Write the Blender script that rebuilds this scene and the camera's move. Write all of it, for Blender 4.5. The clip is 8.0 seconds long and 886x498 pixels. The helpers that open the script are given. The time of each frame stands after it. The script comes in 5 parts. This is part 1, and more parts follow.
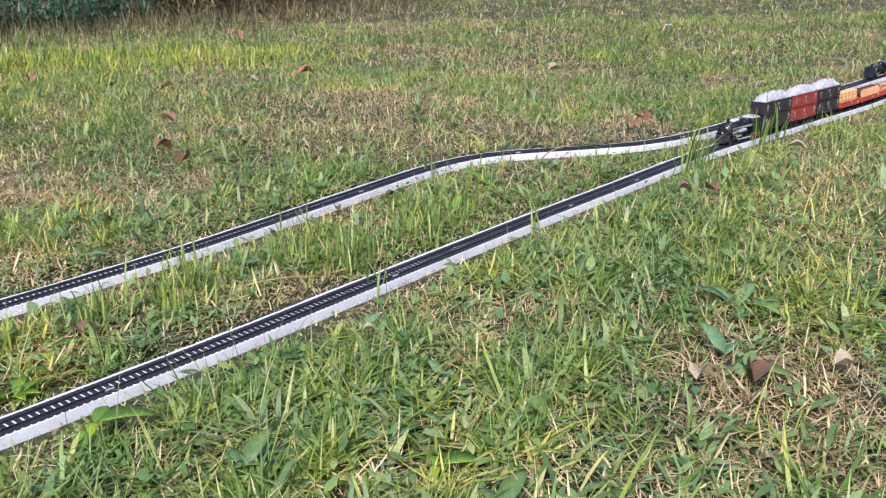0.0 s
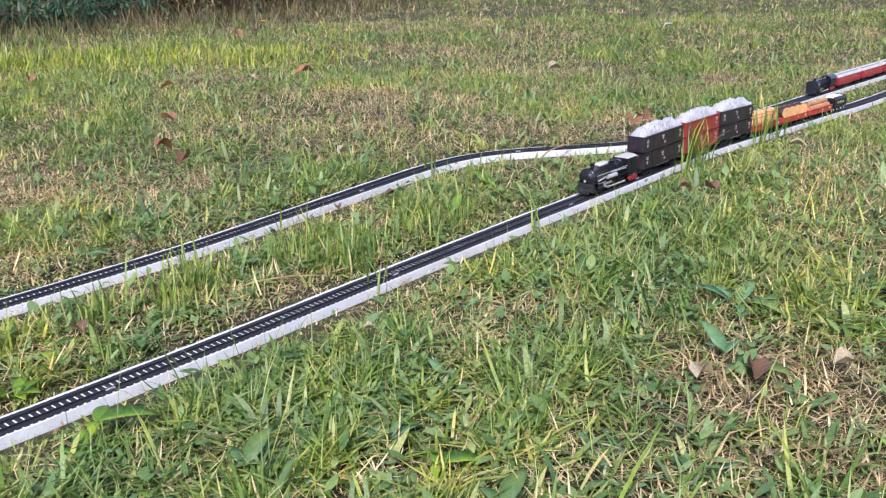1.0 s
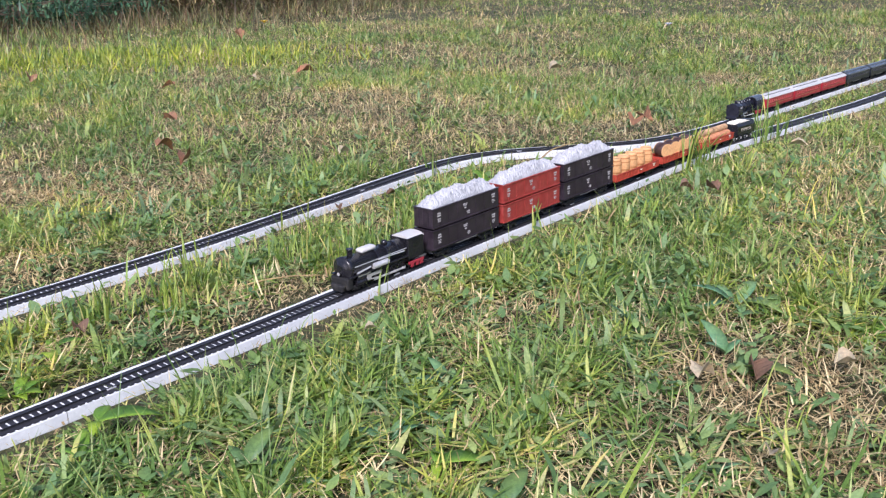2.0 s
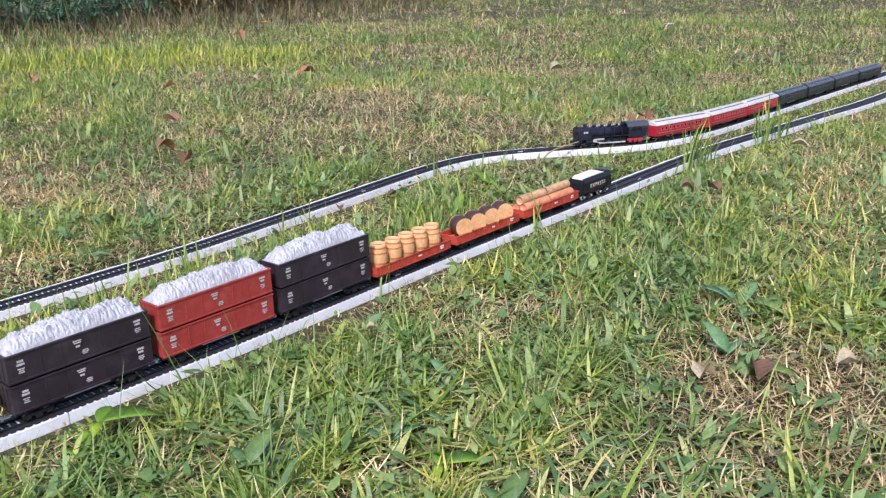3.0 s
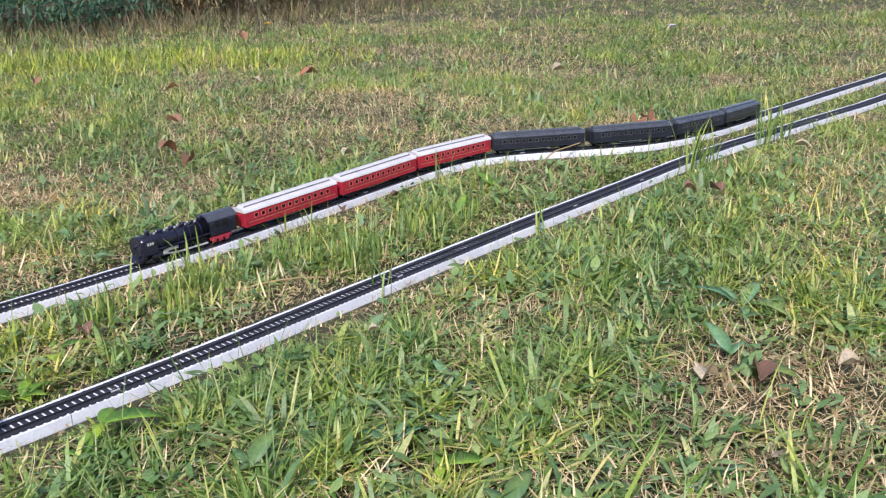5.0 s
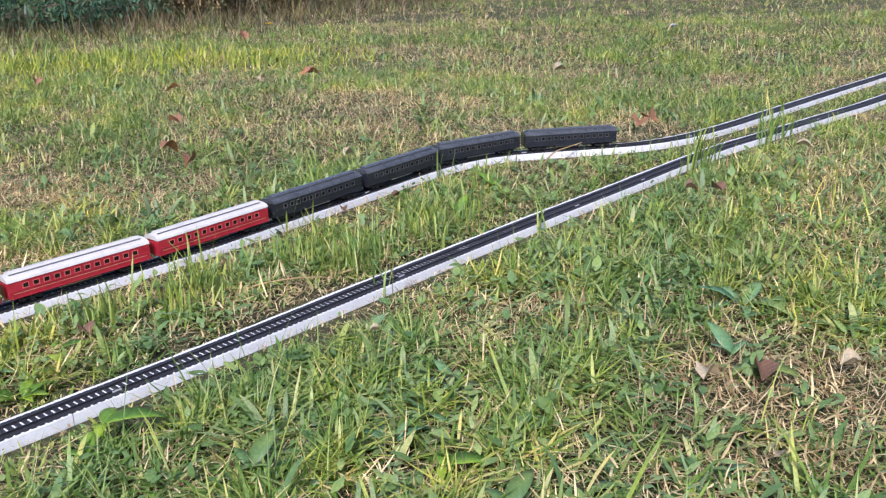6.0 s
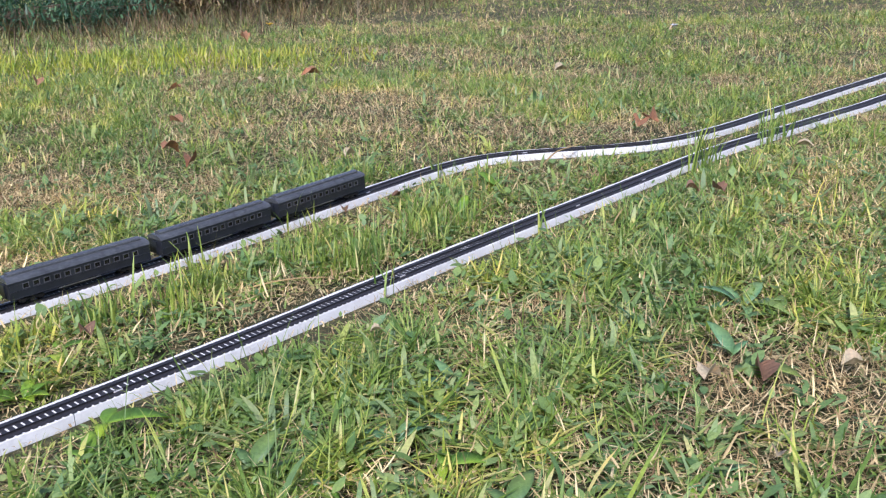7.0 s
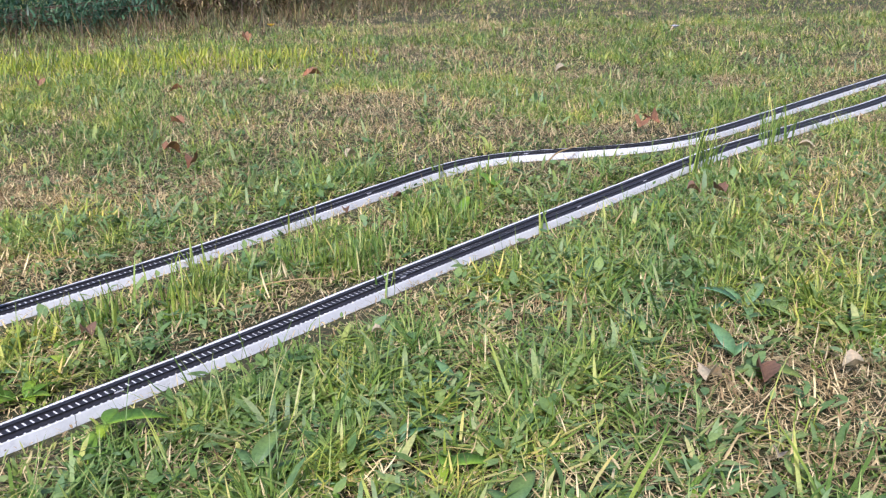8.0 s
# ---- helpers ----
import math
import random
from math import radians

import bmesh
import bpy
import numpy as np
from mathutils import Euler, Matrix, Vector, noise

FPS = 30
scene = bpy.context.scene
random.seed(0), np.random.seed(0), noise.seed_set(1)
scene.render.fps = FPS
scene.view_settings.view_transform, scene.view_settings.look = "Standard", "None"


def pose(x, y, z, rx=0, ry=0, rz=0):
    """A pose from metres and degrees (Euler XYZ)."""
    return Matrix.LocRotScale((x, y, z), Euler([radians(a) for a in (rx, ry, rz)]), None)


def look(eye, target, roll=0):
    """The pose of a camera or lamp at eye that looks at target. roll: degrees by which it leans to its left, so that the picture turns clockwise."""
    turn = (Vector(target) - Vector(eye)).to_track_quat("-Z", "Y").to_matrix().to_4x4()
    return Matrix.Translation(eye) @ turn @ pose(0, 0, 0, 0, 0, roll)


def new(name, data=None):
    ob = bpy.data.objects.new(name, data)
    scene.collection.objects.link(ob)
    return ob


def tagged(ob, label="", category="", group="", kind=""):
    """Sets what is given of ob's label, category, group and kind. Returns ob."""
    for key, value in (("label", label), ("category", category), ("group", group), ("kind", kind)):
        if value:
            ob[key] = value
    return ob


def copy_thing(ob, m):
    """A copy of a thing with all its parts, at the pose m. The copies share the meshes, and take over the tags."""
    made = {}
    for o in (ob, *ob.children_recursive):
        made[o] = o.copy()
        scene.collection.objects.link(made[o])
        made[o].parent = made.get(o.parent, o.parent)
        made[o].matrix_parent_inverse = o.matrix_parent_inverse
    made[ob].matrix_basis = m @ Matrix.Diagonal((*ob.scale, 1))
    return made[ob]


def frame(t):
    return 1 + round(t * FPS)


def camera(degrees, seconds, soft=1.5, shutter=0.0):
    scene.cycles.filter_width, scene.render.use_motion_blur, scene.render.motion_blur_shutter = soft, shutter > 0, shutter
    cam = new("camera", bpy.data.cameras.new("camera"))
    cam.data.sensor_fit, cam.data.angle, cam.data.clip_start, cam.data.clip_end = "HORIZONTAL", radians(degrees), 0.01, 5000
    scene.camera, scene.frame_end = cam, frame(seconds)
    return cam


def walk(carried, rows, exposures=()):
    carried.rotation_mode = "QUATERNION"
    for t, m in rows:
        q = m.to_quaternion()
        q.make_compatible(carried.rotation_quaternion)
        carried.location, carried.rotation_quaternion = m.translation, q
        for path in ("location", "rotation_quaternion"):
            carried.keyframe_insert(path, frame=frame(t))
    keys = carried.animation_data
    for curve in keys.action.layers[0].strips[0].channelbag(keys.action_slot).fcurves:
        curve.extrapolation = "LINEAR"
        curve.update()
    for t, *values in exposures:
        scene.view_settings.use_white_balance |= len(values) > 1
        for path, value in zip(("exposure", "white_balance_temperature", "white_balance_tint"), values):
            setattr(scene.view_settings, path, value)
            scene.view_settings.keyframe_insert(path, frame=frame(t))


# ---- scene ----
cam = camera(49.5, 8.0, soft=1.28)
walk(cam, [
    (0.0, pose(0, 0, 0.48, 72.235, 1.091, -0.350)),
    (0.5, pose(0, 0, 0.48, 72.207, 1.131, -0.365)),
    (1.0, pose(0, 0, 0.48, 72.168, 1.178, -0.363)),
    (1.5, pose(0, 0, 0.48, 72.153, 1.192, -0.343)),
    (3.0, pose(0, 0, 0.48, 72.205, 1.250, -0.250)),
    (3.5, pose(0, 0, 0.48, 72.216, 1.285, -0.250)),
    (4.0, pose(0, 0, 0.48, 72.243, 1.306, -0.228)),
    (4.5, pose(0, 0, 0.48, 72.275, 1.315, -0.184)),
    (6.0, pose(0, 0, 0.48, 72.270, 1.394, -0.070)),
    (6.5, pose(0, 0, 0.48, 72.268, 1.410, -0.055)),
    (7.0, pose(0, 0, 0.48, 72.282, 1.425, -0.020)),
    (7.5, pose(0, 0, 0.48, 72.298, 1.418, 0.030)),
    (8.0, pose(0, 0, 0.48, 72.336, 1.425, 0.046)),
], exposures=[(0.0, 0.41, 5880, 23), (8.0, 0.41, 5880, 23)])

# ---- light: bright hazy sky with a soft high sun ----
SUN_ELEVATION, SUN_AZIMUTH = radians(44), radians(190)
world = bpy.data.worlds.new("world")
scene.world = world
world.use_nodes = True
nodes, links = world.node_tree.nodes, world.node_tree.links
sky = nodes.new("ShaderNodeTexSky")
sky.sky_type = "NISHITA"
sky.sun_disc = False
sky.sun_elevation, sky.sun_rotation = SUN_ELEVATION, SUN_AZIMUTH
sky.dust_density, sky.air_density, sky.ozone_density = 3.0, 1.0, 1.0
links.new(sky.outputs[0], nodes["Background"].inputs[0])
nodes["Background"].inputs[1].default_value = 0.125
sun = new("sun", bpy.data.lights.new("sun", "SUN"))
sun.data.energy, sun.data.angle, sun.data.color = 3.5, radians(5), (1.0, 0.96, 0.90)
way_to_sun = Vector((math.sin(SUN_AZIMUTH) * math.cos(SUN_ELEVATION),
                     math.cos(SUN_AZIMUTH) * math.cos(SUN_ELEVATION), math.sin(SUN_ELEVATION)))
sun.matrix_world = look(way_to_sun * 20, (0, 0, 0))


# ---- materials ----
def nodes_of(name):
    m = bpy.data.materials.new(name)
    m.use_nodes = True
    t = m.node_tree
    return m, t.nodes, t.links, t.nodes["Principled BSDF"]


def ramp(ns, stops):
    r = ns.new("ShaderNodeValToRGB")
    e = r.color_ramp.elements
    while len(e) < len(stops):
        e.new(0.5)
    for el, (at, c) in zip(e, stops):
        el.position, el.color = at, (*c, 1)
    return r


def noise_node(ns, ls, coord, scale, detail=4.0, rough=0.6):
    n = ns.new("ShaderNodeTexNoise")
    n.inputs["Scale"].default_value = scale
    n.inputs["Detail"].default_value = detail
    n.inputs["Roughness"].default_value = rough
    ls.new(coord, n.inputs["Vector"])
    return n


def plain(name, colour, rough=0.45, metal=0.0, scale=120.0, vary=0.25, bump=0.15, dust=0.0, dust_colour=(0.4, 0.36, 0.3)):
    """Moulded or painted surface: two scales of tone, grain relief, and dust."""
    m, ns, ls, b = nodes_of(name)
    co = ns.new("ShaderNodeTexCoord").outputs["Object"]
    n1 = noise_node(ns, ls, co, scale)
    n2 = noise_node(ns, ls, co, scale * 0.18, 3)
    mix = ns.new("ShaderNodeMath")
    mix.operation = "ADD"
    ls.new(n1.outputs[0], mix.inputs[0])
    ls.new(n2.outputs[0], mix.inputs[1])
    half = ns.new("ShaderNodeMath")
    half.operation = "MULTIPLY"
    half.inputs[1].default_value = 0.5
    ls.new(mix.outputs[0], half.inputs[0])
    lo = tuple(c * (1 - vary) for c in colour)
    hi = tuple(min(1, c * (1 + vary)) for c in colour)
    r = ramp(ns, [(0.3, lo), (0.7, hi)])
    ls.new(half.outputs[0], r.inputs[0])
    out = r.outputs[0]
    if dust:
        n3 = noise_node(ns, ls, co, scale * 0.5, 6, 0.7)
        rr = ramp(ns, [(0.5, (0, 0, 0)), (0.75, (dust, dust, dust))])
        ls.new(n3.outputs[0], rr.inputs[0])
        mx = ns.new("ShaderNodeMix")
        mx.data_type = "RGBA"
        ls.new(rr.outputs[0], mx.inputs[0])
        ls.new(out, mx.inputs[6])
        mx.inputs[7].default_value = (*dust_colour, 1)
        out = mx.outputs[2]
    ls.new(out, b.inputs["Base Color"])
    b.inputs["Roughness"].default_value = rough
    b.inputs["Metallic"].default_value = metal
    if bump:
        bp = ns.new("ShaderNodeBump")
        bp.inputs["Strength"].default_value = bump
        bp.inputs["Distance"].default_value = 0.0006
        ls.new(n1.outputs[0], bp.inputs["Height"])
        ls.new(bp.outputs[0], b.inputs["Normal"])
    return m


def leafy(name, stops, rough=0.5, through_light=0.35, patch=2.2, patch_stops=None, drift_scale=13.0,
          drift_stops=((0.34, (0.78, 0.92, 0.98)), (0.5, (1.05, 1.05, 0.95)), (0.66, (1.30, 1.16, 0.80)))):
    """Leaf blades: each island its own tone, large patches, light through the blade."""
    m, ns, ls, b = nodes_of(name)
    geo = ns.new("ShaderNodeNewGeometry")
    co = ns.new("ShaderNodeTexCoord").outputs["Object"]
    r = ramp(ns, stops)
    ls.new(geo.outputs["Random Per Island"], r.inputs[0])
    n = noise_node(ns, ls, co, patch, 3)
    pr = ramp(ns, patch_stops or [(0.32, (0.68, 0.80, 0.80)), (0.5, (1.03, 1.04, 1.0)), (0.68, (1.42, 1.25, 0.98))])
    ls.new(n.outputs[0], pr.inputs[0])
    mx = ns.new("ShaderNodeMix")
    mx.data_type, mx.blend_type = "RGBA", "MULTIPLY"
    mx.inputs[0].default_value = 1.0
    ls.new(r.outputs[0], mx.inputs[6])
    ls.new(pr.outputs[0], mx.inputs[7])
    drift = noise_node(ns, ls, co, drift_scale, 2)
    dr = ramp(ns, drift_stops)
    ls.new(drift.outputs[0], dr.inputs[0])
    mx3 = ns.new("ShaderNodeMix")
    mx3.data_type, mx3.blend_type = "RGBA", "MULTIPLY"
    mx3.inputs[0].default_value = 1.0
    ls.new(mx.outputs[2], mx3.inputs[6])
    ls.new(dr.outputs[0], mx3.inputs[7])
    fine = noise_node(ns, ls, co, 350, 2)
    fr = ramp(ns, [(0.3, (0.8, 0.8, 0.8)), (0.7, (1.15, 1.15, 1.1))])
    ls.new(fine.outputs[0], fr.inputs[0])
    mx2 = ns.new("ShaderNodeMix")
    mx2.data_type, mx2.blend_type = "RGBA", "MULTIPLY"
    mx2.inputs[0].default_value = 1.0
    ls.new(mx3.outputs[2], mx2.inputs[6])
    ls.new(fr.outputs[0], mx2.inputs[7])
    ls.new(mx2.outputs[2], b.inputs["Base Color"])
    b.inputs["Roughness"].default_value = rough
    tr = ns.new("ShaderNodeBsdfTranslucent")
    ls.new(mx2.outputs[2], tr.inputs[0])
    sh = ns.new("ShaderNodeMixShader")
    sh.inputs[0].default_value = through_light
    ls.new(b.outputs[0], sh.inputs[1])
    ls.new(tr.outputs[0], sh.inputs[2])
    ls.new(sh.outputs[0], ns["Material Output"].inputs[0])
    return m


def soil():
    m, ns, ls, b = nodes_of("matted_soil")
    co = ns.new("ShaderNodeTexCoord").outputs["Object"]
    n1 = noise_node(ns, ls, co, 1.6, 4)
    n2 = noise_node(ns, ls, co, 55, 6, 0.75)
    r1 = ramp(ns, [(0.3, (0.050, 0.064, 0.020)), (0.5, (0.088, 0.096, 0.036)), (0.66, (0.122, 0.115, 0.050)), (0.8, (0.185, 0.150, 0.085))])
    r2 = ramp(ns, [(0.3, (0.25, 0.25, 0.25)), (0.5, (0.6, 0.6, 0.55)), (0.7, (1.3, 1.2, 1.05))])
    ls.new(n1.outputs[0], r1.inputs[0])
    ls.new(n2.outputs[0], r2.inputs[0])
    mx = ns.new("ShaderNodeMix")
    mx.data_type, mx.blend_type = "RGBA", "MULTIPLY"
    mx.inputs[0].default_value = 1.0
    ls.new(r1.outputs[0], mx.inputs[6])
    ls.new(r2.outputs[0], mx.inputs[7])
    ls.new(mx.outputs[2], b.inputs["Base Color"])
    b.inputs["Roughness"].default_value = 0.95
    bp = ns.new("ShaderNodeBump")
    bp.inputs["Distance"].default_value = 0.01
    ls.new(n2.outputs[0], bp.inputs["Height"])
    ls.new(bp.outputs[0], b.inputs["Normal"])
    return m


M_SOIL = soil()
M_GRASS = leafy("grass_blade", [(0.0, (0.085, 0.160, 0.034)), (0.3, (0.155, 0.262, 0.054)), (0.6, (0.262, 0.365, 0.086)), (0.88, (0.400, 0.455, 0.145)), (1.0, (0.560, 0.510, 0.245))])
M_BROADGRASS = leafy("broad_grass_leaf", [(0.0, (0.100, 0.180, 0.062)), (0.4, (0.190, 0.290, 0.112)), (0.75, (0.280, 0.370, 0.165)), (1.0, (0.370, 0.420, 0.205))], 0.50, 0.35, 3.0, None, 16.0, ((0.34, (0.74, 0.90, 1.02)), (0.5, (1.0, 1.02, 0.98)), (0.66, (1.36, 1.20, 0.74))))
# yellowed to stand in for a band of sunlight on the grass
M_SUNLITGRASS = leafy("sunlit_yellow_grass", [(0.0, (0.240, 0.330, 0.030)), (0.5, (0.400, 0.470, 0.060)), (1.0, (0.560, 0.560, 0.130))], 0.45, 0.45)
M_STRAW = leafy("dry_straw", [(0.0, (0.190, 0.125, 0.072)), (0.3, (0.390, 0.310, 0.175)), (0.7, (0.570, 0.490, 0.300)), (1.0, (0.720, 0.650, 0.450))], 0.75, 0.2, 2.2, [(0.32, (0.85, 0.82, 0.76)), (0.5, (1.08, 1.04, 0.94)), (0.68, (1.35, 1.28, 1.05))], 9.0, ((0.34, (0.85, 0.84, 0.82)), (0.66, (1.15, 1.12, 1.05))))
M_WEED = leafy("weed_leaf", [(0.0, (0.105, 0.205, 0.068)), (0.5, (0.180, 0.300, 0.105)), (1.0, (0.285, 0.410, 0.170))], 0.48, 0.3, 30, [(0.32, (0.75, 0.82, 0.9)), (0.68, (1.25, 1.15, 1.0))], 13.0, ((0.34, (0.85, 0.93, 1.02)), (0.66, (1.18, 1.08, 0.86))))
M_BLUEWEED = leafy("blue_green_weed_leaf", [(0.0, (0.150, 0.280, 0.125)), (1.0, (0.260, 0.410, 0.220))], 0.40, 0.25, 30)
M_LIGHTWEED = leafy("light_weed_leaf", [(0.0, (0.180, 0.340, 0.040)), (1.0, (0.290, 0.450, 0.090))], 0.4, 0.4, 30)
# green leaf colour kept dark, for the shade at the shrubs' foot
M_SHADEDSHRUB = leafy("shaded_shrub_leaf", [(0.0, (0.029, 0.081, 0.046)), (0.6, (0.057, 0.146, 0.095)), (1.0, (0.100, 0.211, 0.147))], 0.5, 0.2)
M_ROUGH = leafy("rough_stems", [(0.0, (0.060, 0.042, 0.028)), (0.35, (0.150, 0.105, 0.068)), (0.55, (0.075, 0.105, 0.045)), (0.8, (0.170, 0.190, 0.085)), (1.0, (0.380, 0.300, 0.210))], 0.7, 0.2, 2.2, [(0.3, (0.8, 0.8, 0.8)), (0.7, (1.2, 1.1, 1.0))], 5.0)
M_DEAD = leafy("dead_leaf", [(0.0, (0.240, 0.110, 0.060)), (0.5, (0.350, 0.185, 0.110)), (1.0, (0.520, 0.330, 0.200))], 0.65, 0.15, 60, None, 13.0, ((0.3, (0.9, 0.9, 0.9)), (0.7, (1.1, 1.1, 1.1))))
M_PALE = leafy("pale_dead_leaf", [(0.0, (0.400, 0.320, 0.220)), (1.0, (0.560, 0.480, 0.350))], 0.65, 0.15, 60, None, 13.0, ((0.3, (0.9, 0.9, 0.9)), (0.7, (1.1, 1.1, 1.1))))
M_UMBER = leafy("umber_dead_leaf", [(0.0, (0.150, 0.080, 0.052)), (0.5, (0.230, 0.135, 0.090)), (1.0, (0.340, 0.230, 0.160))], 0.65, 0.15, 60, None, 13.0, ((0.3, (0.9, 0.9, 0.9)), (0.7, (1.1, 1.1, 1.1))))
M_BARK = plain("bark", (0.11, 0.08, 0.055), 0.9, 0, 40, 0.4, 0.8)
M_FOAM = plain("white_foam_board", (0.70, 0.735, 0.76), 0.8, 0, 300, 0.10, 1.0, 0.10, (0.50, 0.48, 0.43))
M_SLEEPER = plain("black_track_plastic", (0.020, 0.020, 0.024), 0.58, 0, 300, 0.35, 0.3, 0.10, (0.12, 0.115, 0.11))
M_RAIL = plain("blackened_rail", (0.05, 0.05, 0.055), 0.38, 0.7, 400, 0.3, 0.1)
M_STEEL = plain("bright_steel", (0.72, 0.72, 0.73), 0.42, 0.55, 300, 0.15, 0.1)
M_BLACK = plain("black_plastic", (0.014, 0.014, 0.018), 0.24, 0, 200, 0.3, 0.15)
M_NAVY = plain("blue_black_plastic", (0.015, 0.016, 0.027), 0.22, 0, 160, 0.4, 0.3, 0.14, (0.07, 0.07, 0.085))
M_BROWN = plain("dark_brown_plastic", (0.027, 0.019, 0.028), 0.36, 0, 90, 0.45, 0.3, 0.16, (0.11, 0.095, 0.11))
M_RED = plain("oxide_red_plastic", (0.29, 0.036, 0.030), 0.45, 0, 110, 0.26, 0.25, 0.20, (0.40, 0.20, 0.18))
M_GONDOLA = plain("brick_red_plastic", (0.37, 0.048, 0.028), 0.42, 0, 130, 0.28, 0.25, 0.16, (0.48, 0.22, 0.17))
M_COACH = plain("bright_red_plastic", (0.31, 0.017, 0.030), 0.33, 0, 140, 0.22, 0.15, 0.10, (0.45, 0.12, 0.11))
M_DARKCOACH = plain("blue_black_coach_plastic", (0.014, 0.017, 0.024), 0.30, 0, 140, 0.35, 0.25, 0.18, (0.06, 0.065, 0.075))
M_REDFRAME = plain("red_window_trim", (0.50, 0.12, 0.11), 0.4, 0, 160, 0.2, 0.1)
M_DARKFRAME = plain("grey_window_trim", (0.075, 0.08, 0.09), 0.3, 0, 160, 0.2, 0.1)
M_SILVERROOF = plain("silver_roof_paint", (0.52, 0.52, 0.50), 0.38, 0.0, 140, 0.16, 0.2, 0.22, (0.30, 0.30, 0.29))
M_GREYROOF = plain("grey_roof_paint", (0.11, 0.12, 0.14), 0.45, 0.0, 160, 0.15, 0.12)
M_DARKROOF = plain("dark_grey_roof_paint", (0.060, 0.068, 0.078), 0.20, 0.0, 140, 0.35, 0.25, 0.2, (0.14, 0.15, 0.15))
M_CREAM = plain("cream_card", (0.78, 0.74, 0.62), 0.6, 0, 200, 0.06, 0.15)
# the dust inputs only mottle the white crumbs with grey here
M_SNOW = plain("white_foam_crumb", (0.39, 0.405, 0.43), 0.8, 0, 330, 0.35, 1.0, 0.9, (0.20, 0.21, 0.235))
M_BARREL = plain("light_barrel_wood", (0.60, 0.34, 0.15), 0.6, 0, 260, 0.32, 0.8)
M_BARRELEND = plain("barrel_end_wood", (0.62, 0.35, 0.17), 0.6, 0, 420, 1.0, 1.0, 0.5, (0.25, 0.11, 0.04))
M_HOOP = plain("barrel_hoop", (0.42, 0.18, 0.06), 0.45, 0, 200, 0.2, 0.1)
M_DRUM = plain("dark_barrel_side", (0.06, 0.03, 0.022), 0.45, 0, 200, 0.3, 0.2)
M_LOG = plain("weathered_tan_pipe", (0.47, 0.29, 0.15), 0.75, 0, 170, 0.65, 0.9)
M_PIPE = plain("terracotta_pipe", (0.55, 0.24, 0.12), 0.6, 0, 150, 0.45, 0.6)
M_WHITE = plain("white_print", (0.42, 0.41, 0.41), 0.55, 0, 600, 0.5, 0.0)
M_GOLD = plain("cream_print", (0.50, 0.46, 0.37), 0.5, 0, 500, 0.35, 0.0)
M_GLASS = plain("dark_window", (0.012, 0.012, 0.014), 0.12, 0, 100, 0.1, 0.0)
M_UNDER = plain("matt_black_frame", (0.014, 0.014, 0.015), 0.6, 0, 200, 0.2, 0.1, 0.1)
M_RUNNING = plain("red_running_gear", (0.32, 0.03, 0.045), 0.4, 0, 160, 0.15, 0.1)
M_BRASS = plain("pale_brass", (0.62, 0.5, 0.3), 0.4, 0.6, 200, 0.15, 0.1)
M_PETAL = plain("pale_blue_petal", (0.55, 0.58, 0.68), 0.6, 0, 200, 0.15, 0.1)
M_FLOWER = plain("yellow_petal", (0.75, 0.48, 0.04), 0.6, 0, 200, 0.15, 0.1)


# ---- mesh helpers ----
def finish(bm, name, material, smooth=False):
    me = bpy.data.meshes.new(name)
    bm.normal_update()
    bm.to_mesh(me)
    bm.free()
    me.materials.append(material)
    if smooth:
        me.shade_smooth()
    return me


def part(name, bm, material, parent, label="", smooth=False):
    ob = new(name, finish(bm, name, material, smooth))
    ob.parent = parent
    if label:
        ob["label"] = label
    return ob


def thing(name, label, category, group="", kind=""):
    return tagged(new(name), label, category, group, kind)


def box(bm, c, s, bev=0.0, taper=1.0):
    """Box at centre c, size s; taper scales the bottom across y."""
    r = bmesh.ops.create_cube(bm, size=1.0)
    vs = r["verts"]
    for v in vs:
        k = taper if v.co.z < 0 else 1.0
        v.co = Vector((c[0] + v.co.x * s[0], c[1] + v.co.y * s[1] * k, c[2] + v.co.z * s[2]))
    if bev:
        es = list({e for v in vs for e in v.link_edges})
        bmesh.ops.bevel(bm, geom=es, offset=bev, segments=2, affect="EDGES", profile=0.5)
    return bm


def tube(bm, a, b, r, seg=14, r2=None):
    a, b = Vector(a), Vector(b)
    d = b - a
    q = d.to_track_quat("Z", "Y").to_matrix().to_4x4()
    m = Matrix.Translation((a + b) / 2) @ q
    bmesh.ops.create_cone(bm, cap_ends=True, segments=seg, radius1=r, radius2=r if r2 is None else r2, depth=d.length, matrix=m)
    return bm


def lathe(bm, profile, m, seg=18):
    """Revolve (radius, height) pairs about z, then move by m."""
    rings = []
    for r, h in profile:
        rings.append([bm.verts.new(m @ Vector((r * math.cos(2 * math.pi * i / seg), r * math.sin(2 * math.pi * i / seg), h))) for i in range(seg)])
    for p, q in zip(rings, rings[1:]):
        for i in range(seg):
            bm.faces.new((p[i], p[(i + 1) % seg], q[(i + 1) % seg], q[i]))
    bm.faces.new(rings[0][::-1])
    bm.faces.new(rings[-1])
    return bm


def extrude_x(bm, profile, x0, x1):
    """A closed (y, z) profile drawn out along x, with end caps."""
    p = [bm.verts.new((x0, y, z)) for y, z in profile]
    q = [bm.verts.new((x1, y, z)) for y, z in profile]
    n = len(p)
    for i in range(n):
        bm.faces.new((p[i], p[(i + 1) % n], q[(i + 1) % n], q[i]))
    bm.faces.new(p[::-1])
    bm.faces.new(q)
    bmesh.ops.recalc_face_normals(bm, faces=bm.faces[:])
    return bm


